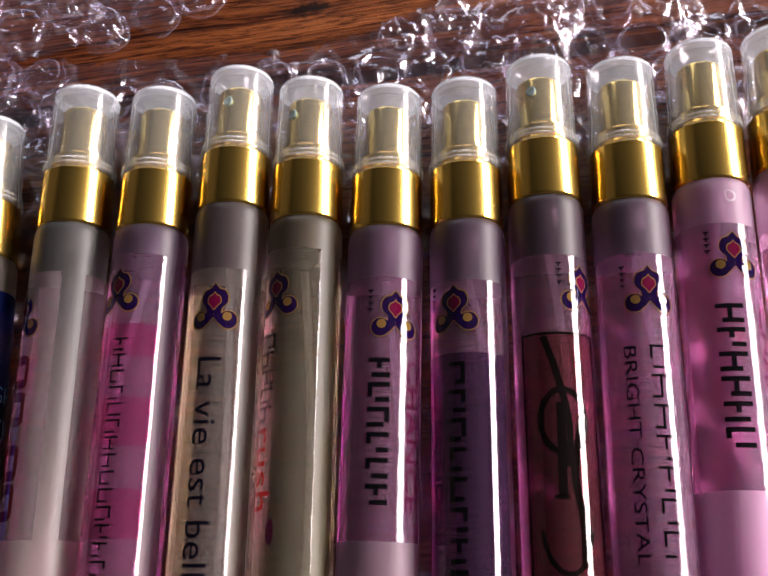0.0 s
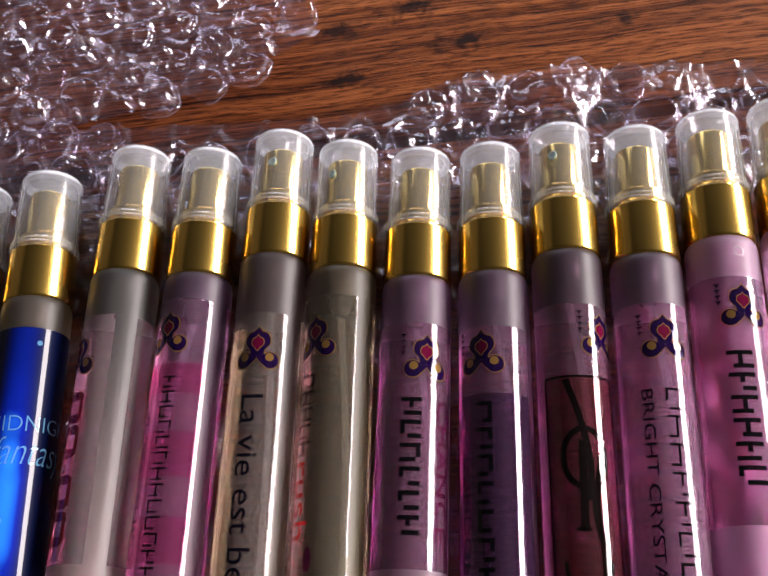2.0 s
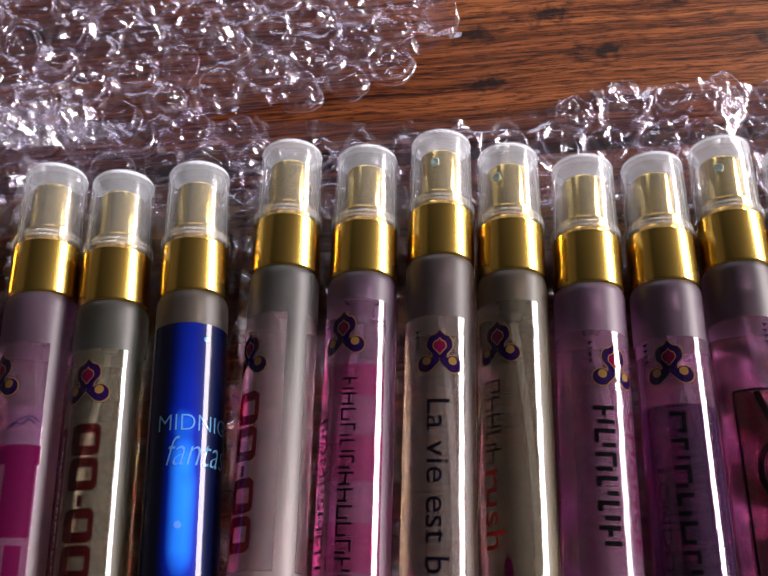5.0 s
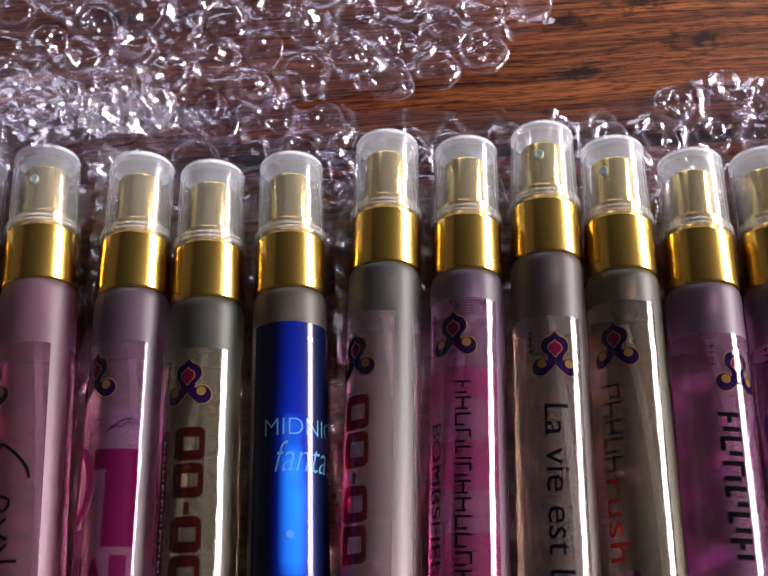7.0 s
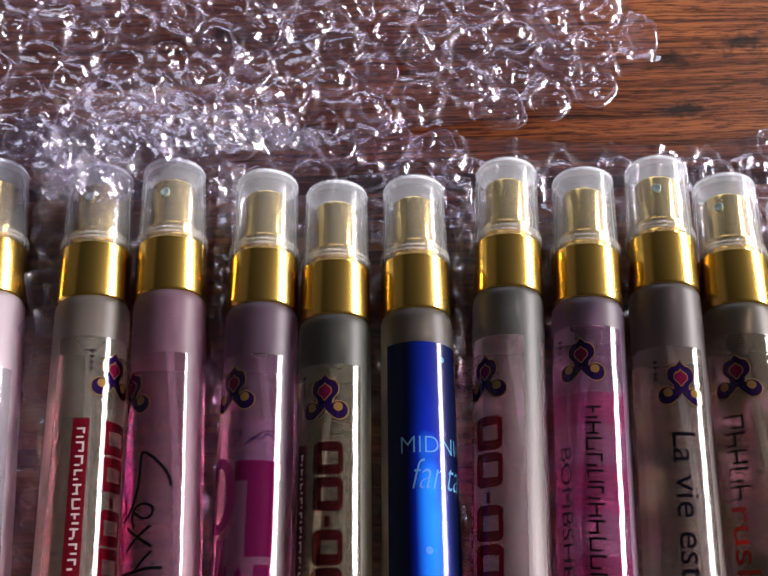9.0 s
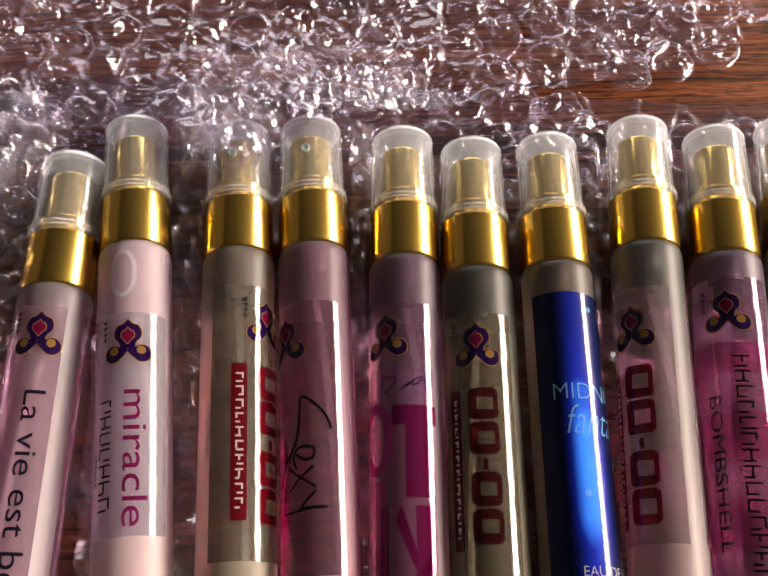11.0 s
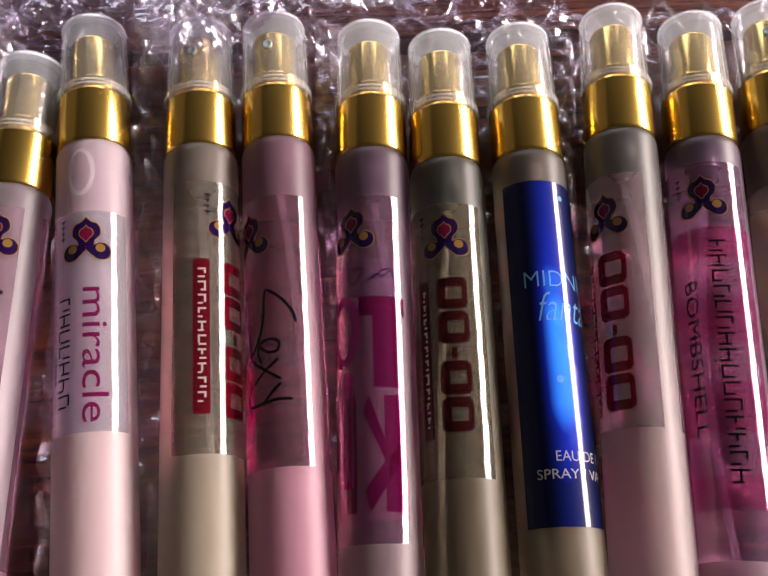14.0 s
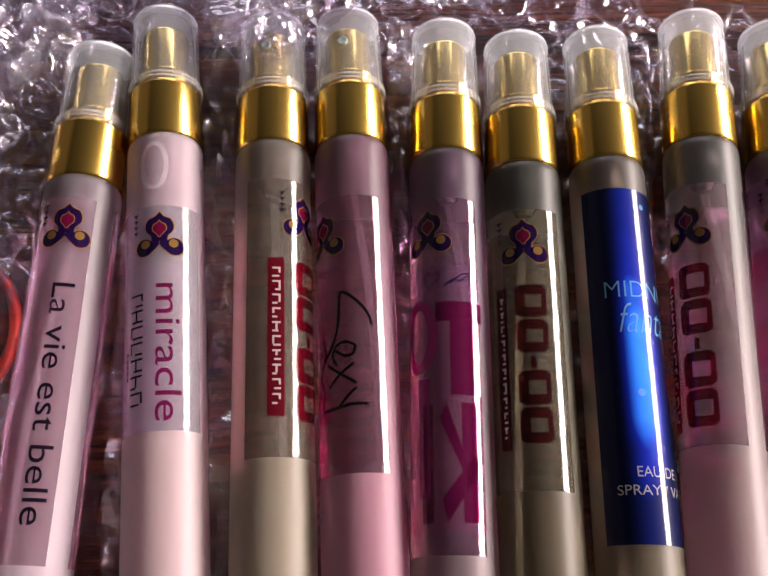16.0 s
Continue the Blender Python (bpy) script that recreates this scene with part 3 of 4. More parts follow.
class Print:
    """Flat shapes in millimetres: s away from the cap along the bottle, a round it; then bent onto the glass."""

    def __init__(self):
        self.bm = bmesh.new()

    def poly(self, pts, mat=0, lift=0.0):
        f = self.bm.faces.new([self.bm.verts.new((s, a, lift)) for s, a in pts])
        f.material_index = mat
        return self

    def rect(self, s0, s1, a0, a1, mat=0, lift=0.0):
        return self.poly(((s0, a0), (s1, a0), (s1, a1), (s0, a1)), mat, lift)

    def outline(self, s0, s1, a0, a1, w, mat=0, lift=0.0):
        self.rect(s0, s1, a0, a0 + w, mat, lift), self.rect(s0, s1, a1 - w, a1, mat, lift)
        self.rect(s0, s0 + w, a0 + w, a1 - w, mat, lift)
        return self.rect(s1 - w, s1, a0 + w, a1 - w, mat, lift)

    def disc(self, s, a, r, mat=0, lift=0.0, rs=None, n=28):
        rs = rs or r
        return self.poly([(s + rs * math.cos(t), a + r * math.sin(t)) for t in (2 * math.pi * k / n for k in range(n))], mat, lift)

    def stroke(self, pts, w, mat=0, lift=0.0):
        p = [Vector(q) for q in pts]
        if 3 < len(p) < 20:
            e, p = [p[0], *p, p[-1]], []
            for i in range(1, len(e) - 2):
                for t in (0.0, 0.2, 0.4, 0.6, 0.8):
                    a, b, c, d = e[i - 1:i + 3]
                    p.append(0.5 * (2 * b + (c - a) * t + (2 * a - 5 * b + 4 * c - d) * t * t + (3 * b - a - 3 * c + d) * t ** 3))
            p.append(e[-1])
        side = []
        for i in range(len(p)):
            d = (p[min(i + 1, len(p) - 1)] - p[max(i - 1, 0)]).normalized()
            side.append(Vector((-d.y, d.x)) * w / 2)
        for i in range(len(p) - 1):
            self.poly([p[i] - side[i], p[i + 1] - side[i + 1], p[i + 1] + side[i + 1], p[i] + side[i]], mat, lift)
        return self

    def arc(self, s, a, rs, ra, w, t0=0.0, t1=360.0, mat=0, lift=0.0, n=28):
        return self.stroke([(s + rs * math.cos(radians(t)), a + ra * math.sin(radians(t))) for t in (t0 + (t1 - t0) * k / n for k in range(n + 1))], w, mat, lift)

    def words(self, text, s0, s1, a0, a1, mat=0, across=False, bold=0.0, slant=0.0):
        """Lettering that fills the box; it runs away from the cap, or across the bottle."""
        cu = bpy.data.curves.new("lettering", "FONT")
        cu.body, cu.size, cu.resolution_u, cu.offset, cu.shear = text, 1.0, 4, bold, slant
        ob = bpy.data.objects.new("lettering", cu)
        scene.collection.objects.link(ob)
        bpy.context.view_layer.update()
        me = bpy.data.meshes.new_from_object(ob.evaluated_get(bpy.context.evaluated_depsgraph_get()))
        n0 = len(self.bm.verts)
        f0 = len(self.bm.faces)
        self.bm.from_mesh(me)
        self.bm.verts.ensure_lookup_table(), self.bm.faces.ensure_lookup_table()
        vs = self.bm.verts[n0:]
        xs, ys = [v.co.x for v in vs], [v.co.y for v in vs]
        lx, hx, ly, hy = min(xs), max(xs), min(ys), max(ys)
        for v in vs:
            u, w = (v.co.x - lx) / (hx - lx), (v.co.y - ly) / (hy - ly)
            v.co = (s1 + (s0 - s1) * w, a0 + (a1 - a0) * u, 0) if across else (s0 + (s1 - s0) * u, a0 + (a1 - a0) * w, 0)
        for f in self.bm.faces[f0:]:
            f.material_index = mat
        bpy.data.objects.remove(ob)
        bpy.data.curves.remove(cu)
        bpy.data.meshes.remove(me)
        return self

    def bent(self, turn=0.0, skew=0.0):
        """Bend onto the glass: turn in degrees round the bottle."""
        bmesh.ops.remove_doubles(self.bm, verts=self.bm.verts[:], dist=1e-4)
        lo, hi = min(v.co.y for v in self.bm.verts), max(v.co.y for v in self.bm.verts)
        k = math.ceil(lo / 0.9) * 0.9
        while k < hi:
            bmesh.ops.bisect_plane(self.bm, geom=self.bm.verts[:] + self.bm.edges[:] + self.bm.faces[:], plane_co=(0, k, 0), plane_no=(0, 1, 0), dist=1e-5)
            k += 0.9
        for v in self.bm.verts:
            s, a, up = v.co
            r = RB + 0.00010 + up * MM
            t = radians(turn) + a * MM / RB + radians(skew) * s / 100
            v.co = (r * math.sin(t), -s * MM, r * math.cos(t))
        bmesh.ops.recalc_face_normals(self.bm, faces=self.bm.faces[:])
        cen = [f for f in self.bm.faces if f.normal.dot(Vector((f.calc_center_median().x, 0, f.calc_center_median().z))) < 0]
        bmesh.ops.reverse_faces(self.bm, faces=cen)
        return self.bm


def emblem(label_part, s, turn, small_word=True):
    """Three-lobed flower mark in purple, gold and magenta."""
    p = Print()

    def onion(tip, low, wide, foot, mat, lift):
        """A pointed bulb: sharp tip, round belly, narrow foot."""
        pts = []
        for k in range(19):
            t = k / 18
            belly = math.sin(math.pi * min(1, t * 1.02) ** 0.95) ** 0.85 if t < 0.55 else 1 - (1 - foot / wide) * (0.5 - 0.5 * math.cos(math.pi * (t - 0.55) / 0.45))
            hook = t ** 0.35 if t < 0.2 else 1
            pts.append((tip + (low - tip) * t, wide * belly * hook))
        p.poly(pts + [(q, -c) for q, c in pts[::-1] if c > 1e-4], mat, lift)

    def curl(side, grow, mat, lift):
        """A round curl beside the foot of the bulb, joined to it by a short stem."""
        p.disc(2.65, side * 2.95, 1.85 + grow, mat, lift)
        g = grow
        p.poly([(q, side * c) for q, c in ((-0.9 - g, 0.3), (-0.6 - g, 1.7 + g), (1.2 - g, 1.5 + g), (2.4 - g, 2.4), (4.4 + g, 2.4), (3.3 + g, 0.9), (2.2 + g, 0.0))], mat, lift + 0.004)

    onion(-5.3, 1.6, 2.95, 1.0, 1, -0.02)
    onion(-5.0, 1.5, 2.75, 0.9, 0, 0.0)
    onion(-3.3, 0.6, 1.45, 0.3, 1, 0.02)
    onion(-3.0, 0.4, 1.25, 0.2, 2, 0.04)
    for side in (-1, 1):
        curl(side, 0.2, 1, -0.012)
        curl(side, 0.0, 0, 0.008)
        p.disc(1.95, side * 2.75, 0.92, 1, 0.024)
    bm = p.bm
    for v in bm.verts:
        v.co.x += s
    part("flower_mark", p.bent(turn), [INK["purple"], INK["gold"], INK["magenta"]], label_part, "purple and gold flower mark with magenta drop")
    if small_word:
        q = Print()
        for k in range(4):
            q.rect(s - 5.2 + k * 1.3, s - 5.2 + k * 1.3 + 0.35, -5.6, -4.5), q.rect(s - 5.2 + k * 1.3 + 0.35, s - 5.2 + k * 1.3 + 0.9, -5.2, -4.9)
        part("small_mark", q.bent(turn), INK["navy"], label_part)


def open_block(k, q, e, a0, a1, w, lift=0.0):
    """One plain shape of a row that stands in place of a trade name: a post with bars beside it."""
    p, r = Print(), random.Random(k * 31 + int(q * 10) + int(e * 7))
    up, low = a1 - a0, r.random() < 0.5
    short = up * r.uniform(0.5, 0.9)
    p.rect(q, q + w, a0, a1, 0, lift)
    b0 = a0 if low else a1 - short
    p.rect(e - w, e, b0, b0 + short, 0, lift)
    c0 = r.choice((a0, a1 - w, (a0 + a1 - w) / 2))
    p.rect(q + w, e - w - (e - q - 2 * w) * r.choice((0, 0.4)), c0, c0 + w, 0, lift)
    return p


def marks(n, s0, s1, a0, a1, w, ink, parent, gap=0.18, lift=0.0, skew=0.0):
    """A row of n open blocks in place of a trade name."""
    each = (s1 - s0) / n
    for k in range(n):
        part("letter_block", open_block(k, s0 + k * each, s0 + (k + 1 - gap) * each, a0, a1, w, lift).bent(0, skew), INK[ink], parent)


# ---------------------------------------------------------------- the bottles
COLLAR = lathe([(-0.0002, 0.0069), (-0.0004, 0.0074), (0.0, 0.00775), (0.0002, 0.0078), (0.0124, 0.0077), (0.0126, 0.0074), (0.0128, 0.006), (0.0145, 0.006), (0.0148, 0.0058), (0.0148, 0.004)], 56)
HEAD = lathe([(0.0146, 0.003), (0.0146, 0.0062), (0.0168, 0.0062), (0.0171, 0.0059), (0.0172, 0.0053), (0.0182, 0.0051), (0.0281, 0.005), (0.0287, 0.0048), (0.0289, 0.0044), (0.0287, 0.0)], 48)
CAP = lathe([(0.0127, 0.0071), (0.0127, 0.0079), (0.0135, 0.0079), (0.0137, 0.0076), (0.0141, 0.0076), (0.0143, 0.0078), (0.0148, 0.0078), (0.0151, 0.00755), (0.024, 0.00738),
             (0.0321, 0.00722), (0.0328, 0.0071), (0.0333, 0.0067), (0.0335, 0.006), (0.0335, 0.0)], 56)
CAPIN = lathe([(0.0128, 0.0070), (0.0305, 0.0065), (0.0314, 0.0062), (0.0318, 0.0055), (0.0318, 0.0)], 48)
RIM = lathe([(0.0134, 0.00795), (0.0136, 0.0081), (0.0139, 0.00795), (0.0137, 0.0078)], 56, close=True)
EDGE = lathe([(0.0322, 0.0073), (0.033, 0.0071), (0.0335, 0.0067), (0.0337, 0.006), (0.0333, 0.0058), (0.0328, 0.0063), (0.0322, 0.0066)], 56, close=True)
RIM2 = lathe([(0.0144, 0.00785), (0.0146, 0.008), (0.0149, 0.00785), (0.0147, 0.0077)], 56, close=True)


def mesh_of(name, bm, mat, top=None):
    if top:
        for f in bm.faces:
            f.material_index = int(f.calc_center_median().y > 0.0305)
    me = bpy.data.meshes.new(name)
    bm.to_mesh(me)
    bm.free()
    me.materials.append(mat)
    if top:
        me.materials.append(top)
    me.shade_smooth()
    me.set_sharp_from_angle(angle=radians(38))
    return me


MESH = {"collar": mesh_of("collar", COLLAR, GOLD), "spray_head": mesh_of("spray_head", HEAD, GOLD_PALE), "cap": mesh_of("cap", CAP, CAPM, CAPTOP), "cap_lining": mesh_of("cap_lining", CAPIN, CAPLINE),
        "cap_rim": mesh_of("cap_rim", RIM, CAPRIM), "cap_ring": mesh_of("cap_ring", RIM2, CAPRIM), "cap_edge": mesh_of("cap_edge", EDGE, CAPEDGE)}
PUMPM = mesh_of("pump", lathe([(0.0, 0.0), (0.0, 0.0028), (-0.006, 0.0028)] + [p for k in range(6) for p in ((-0.006 - k * 0.0006, 0.0022), (-0.0063 - k * 0.0006, 0.0018))] + [(-0.0098, 0.0016), (-0.011, 0.0012), (-0.011, 0.0)], 20), PUMP)
NOZ = mesh_of("nozzle", lathe([(0.0, 0.0), (0.0, 0.0009), (0.0003, 0.0011), (0.0005, 0.0009), (0.0004, 0.0004), (0.0002, 0.0)], 18), NOZZLE)
BODY_END = 112


def bottle(spec):
    n = spec["name"]
    x, y, yaw = spec["at"]
    s0, s1, t0, t1 = spec["film"]
    if spec.get("round", True):
        t0 = t1 - 325
    milk = spec.get("milk", 0.1) + 0.025
    grey = sum(spec["tint"]) / 3
    tint = [max(0.02, grey + (c - grey) * 1.6) * (0.42 + 0.75 * milk) * w for c, w in zip(spec["tint"], (1.06, 0.95, 1.04))]
    root = tagged(new("perfume_bottle"), spec["label"], "perfume bottle", "row of perfume tubes")
    root.matrix_world = pose(x, y, ZA + spec.get("up", 0), spec.get("pitch", 0), 0, yaw)
    # glass, clear under the film
    prof = [(1.0, 6.6), (0.3, 6.9), (-0.4, 7.3), (-1.0, 7.65), (-1.9, 7.86), (-2.6, 7.9)] + [(-s, 7.9) for s in range(4, BODY_END - 2, 6)]
    prof += [(-s0, 7.9), (-s1, 7.9), (-(BODY_END - 2), 7.9), (-(BODY_END - 0.8), 7.6), (-(BODY_END - 0.1), 6.8), (-BODY_END, 5.5), (-BODY_END, 0.0)]
    prof = sorted(set(prof), key=lambda q: (-q[0], -q[1]))
    seg = 72

    def clear(i, k):
        smid = -(prof[i][0] + prof[i + 1][0]) / 2
        t = (k + 0.5) * 5
        return int(s0 < smid < s1 and any(t0 < q < t1 for q in (t, t - 360)))

    bm = lathe([(q * MM, r * MM) for q, r in prof], seg, mat_of=clear)
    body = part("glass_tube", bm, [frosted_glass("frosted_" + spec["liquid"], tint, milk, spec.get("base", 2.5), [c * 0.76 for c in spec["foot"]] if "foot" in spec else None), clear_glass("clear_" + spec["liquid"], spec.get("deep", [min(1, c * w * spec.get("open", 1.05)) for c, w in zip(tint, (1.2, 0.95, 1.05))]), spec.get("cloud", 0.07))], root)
    # film
    p = Print()
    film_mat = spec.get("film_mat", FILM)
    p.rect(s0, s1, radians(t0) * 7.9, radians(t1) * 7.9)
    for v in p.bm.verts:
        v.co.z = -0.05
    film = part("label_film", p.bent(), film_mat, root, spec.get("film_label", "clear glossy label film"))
    for key in ("collar", "spray_head"):
        ob = new(key, MESH[key])
        ob.parent = root
        if key == "spray_head":
            head = ob
        tagged(ob, "shiny gold metal " + key.replace("_", " "))
    cap = new("cap", MESH["cap"])
    cap.parent = root
    tagged(cap, "clear plastic cap")
    for key in ("cap_lining", "cap_rim", "cap_ring", "cap_edge"):
        ob = new(key, MESH[key])
        ob.parent = cap
    if "nozzle" in spec:
        a = radians(spec["nozzle"])
        ob = new("nozzle", NOZ)
        ob.parent = head
        ob.matrix_basis = Matrix.Translation((0.00495 * math.sin(a), 0.0252, 0.00495 * math.cos(a))) @ pose(0, 0, 0, 0, spec["nozzle"], 0) @ pose(0, 0, 0, 90, 0, 0)
    ob = new("pump", PUMPM)
    ob.parent = root
    r = random.Random(spec["name"])
    bx, bz, bend = r.choice((-1, 1)) * r.uniform(2.2, 4.6), r.uniform(2.0, 4.0), r.uniform(1.6, 3.6)
    pts = [(bx * MM * math.sin(k / 20 * bend), -0.0105 - k * 0.0048, bz * MM * math.sin(min(1, k / 12) * 1.5)) for k in range(21)]
    part("dip_tube", tube_along(pts, 0.00065, 12), DIP, root, "thin white plastic dip tube")
    for s_at, t_at, rs, ra, w in spec.get("air", ()):
        q = Print().arc(s_at, radians(t_at) * 7.9, rs, ra, w)
        for v in q.bm.verts:
            v.co.z = -0.07
        part("air_bubble", q.bent(), AIR, root, "pale outline of an air bubble in the perfume")
    if "flower" in spec:
        emblem(film, *spec["flower"])
    for fn in spec.get("print", ()):
        fn(film)
    return root


def lettering(text, s0, s1, t0, t1, ink, skew=0.0, across=False, bold=0.0, slant=0.0):
    a0, a1 = radians(t0) * 7.9, radians(t1) * 7.9
    return lambda film: part("lettering", Print().words(text, s0, s1, a0, a1, across=across, bold=bold, slant=slant).bent(0, skew), INK[ink], film)


def trade(n, s0, s1, t0, t1, w, ink, skew=0.0, gap=0.2):
    a0, a1 = radians(t0) * 7.9, radians(t1) * 7.9
    return lambda film: marks(n, s0, s1, a0, a1, w, ink, film, gap, 0.0, skew)


def veil(s0, s1, t0, t1, kind, skew=0.0):
    def add(film):
        p = Print().rect(s0, s1, radians(t0) * 7.9, radians(t1) * 7.9)
        for v in p.bm.verts:
            v.co.z = -0.03
        part("tinted_panel", p.bent(0, skew), VEIL[kind], film)
    return add


def double_mark(s0, s1, t0, t1, ink="red", bar=None, bar_word=True):
    """Four thick open blocks with a dash between the pairs, and a red bar with pale blocks beside them."""
    def add(film):
        a0, a1 = radians(t0) * 7.9, radians(t1) * 7.9
        each = (s1 - s0 - 3.0) / 4
        for k in range(4):
            q = s0 + k * each + (3.0 if k > 1 else 0)
            e = q + each * 0.93
            p = Print()
            for lo, hi in ((q, q + 2.0), (e - 2.0, e)):
                p.rect(lo, hi, a0 + 1.0, a1 - 1.0)
            p.poly(((q + 0.8, a0), (e - 0.8, a0), (e, a0 + 1.0), (q, a0 + 1.0)))
            p.rect(q + 0.1, e - 0.1, a0 + 1.0, a0 + 1.9, 0, 0.004)
            p.poly(((q, a1 - 1.0), (e, a1 - 1.0), (e - 0.8, a1), (q + 0.8, a1)))
            part("letter_block", p.bent(), INK[ink], film)
        m = s0 + 2 * each + 0.4
        part("dash", Print().rect(m, m + 2.2, (a0 + a1) / 2 - 0.5, (a0 + a1) / 2 + 0.5).bent(), INK[ink], film)
        if bar:
            b0, b1, c0, c1 = bar
            c0, c1 = radians(c0) * 7.9, radians(c1) * 7.9
            part("colour_bar", Print().rect(b0, b1, c0, c1, 0, 0.0).bent(), INK[ink], film, "red colour bar")
            marks(10, b0 + 2, b1 - 1.5, c0 + 0.9, c1 - 0.7, 0.4, "white", film, 0.25, 0.03)
    return add


def framed_mark(film):
    """Black outlined panel with crossing strokes and a ring."""
    p = Print()
    p.stroke([(30.4, -7.2), (30.4, 8.4)], 0.5), p.stroke([(30.4, -7.2), (96, -6.6)], 0.45), p.stroke([(30.4, 8.4), (96, 8.6)], 0.45)
    p.stroke([(31, -2.6), (38, -0.4), (48, 1.6), (56, 1.0)], 1.3)
    p.arc(47.5, 0.6, 6.0, 4.4, 1.2)
    p.stroke([(44, 0.2), (62, -0.2)], 1.6), p.stroke([(61.5, -1.8), (61.5, 1.0)], 0.7)
    p.stroke([(46, 4.6), (52, 3.0), (58, 2.2), (66, 3.4), (74, 3.2)], 1.5)
    p.arc(66, 0.4, 9.0, 4.8, 0.9, -80, 80)
    part("trade_mark", p.bent(), INK["brown"], film, "black outlined panel with crossing strokes")


def script(film):
    """Handwritten word in black with a second magenta word beside it."""
    p = Print()
    p.stroke([(43.0, 2.8), (40.8, 2.2), (38.2, 0.2), (36.2, -2.2), (36.4, -3.2), (38.6, -3.4), (41.6, -3.6), (44.6, -4.2), (47.2, -5.4), (49.2, -7.4)], 0.62)
    p.stroke([(47.6, -4.4), (48.9, -2.6), (48.6, -0.9), (47.0, -0.6), (46.2, -2.2), (46.8, -4.2), (48.6, -5.0), (50.6, -4.2)], 0.55)
    p.stroke([(50.4, -0.8), (51.8, -2.6), (53.2, -4.4), (54.8, -6.0)], 0.55)
    p.stroke([(54.4, -0.4), (53.2, -2.2), (51.8, -4.2), (50.2, -6.2)], 0.55)
    p.stroke([(55.2, -0.4), (56.2, -1.5), (57.4, -2.7), (58.7, -3.8)], 0.55)
    p.stroke([(58.4, 1.6), (58.3, -1.2), (58.8, -4.2), (59.0, -7.6)], 0.6)
    part("handwriting", p.bent(), INK["black"], film, "handwritten black word")
    q = Print()
    q.stroke([(44, -7.6), (48, -6.8), (52, -8.4), (55, -7.2), (58, -7.8), (61, -6.8)], 0.5)
    part("handwriting", q.bent(), INK["plum"], film, "handwritten plum word")


def pink_art(film):
    """Magenta block letters cut off by the edge, with a scrolled heart on a lilac band."""
    p = Print()
    p.rect(35, 39, -3.4, 6.0), p.rect(39, 53.5, -0.6, 5.2)
    p.rect(55, 76.5, -6.6, -4.2), p.rect(55, 76.5, 1.2, 4.2)
    p.poly(((63.5, 4.2), (67.5, 4.2), (76.5, -1.6), (72.5, -2.6))), p.poly(((63.5, 1.2), (67.5, 1.2), (58, -2.8), (55, -1.6)))
    part("block_art", p.bent(), INK["plum"], film, "plum block letters")
    q = Print()
    q.arc(41.5, -7.2, 6.5, 3.2, 2.0)
    q.rect(50, 72, -7.4, -4.9)
    part("block_art", q.bent(), INK["pink"], film, "magenta block letters")
    h = Print()
    h.stroke([(30.6, -5.2), (29.2, -5.6), (28.6, -4.8), (29.4, -4.0), (28.8, -3.0), (29.6, -2.4), (30.8, -3.4), (32, -4.4), (31, -5.2)], 0.28)
    h.stroke([(32, -1.6), (30.4, 0.2), (30.8, 1.6), (29.6, 2.8), (30.6, 4.2)], 0.28), h.stroke([(31.4, -0.4), (29.6, 1.4), (29, 3.4), (30, 5)], 0.25)
    part("scroll_art", h.bent(), INK["purple"], film, "thin purple scroll with a heart")


def leaf(film):
    part("leaf_print", Print().disc(64.5, -3.4, 0.9, rs=2.4).bent(), INK["plum"], film)


def foil_dots(film):
    part("bright_dot", Print().disc(51.3, 1.0, 0.75).bent(), INK["sky"], film)
    part("bright_dot", Print().disc(12.1, 5.0, 0.6).bent(), INK["sky"], film)


def thin_bars(s, rows, ink):
    def add(film):
        p = Print()
        for a0, a1, k in rows:
            p.rect(s + k, s + k + 0.8, a0, a1)
        part("small_print", p.bent(), INK[ink], film)
    return add


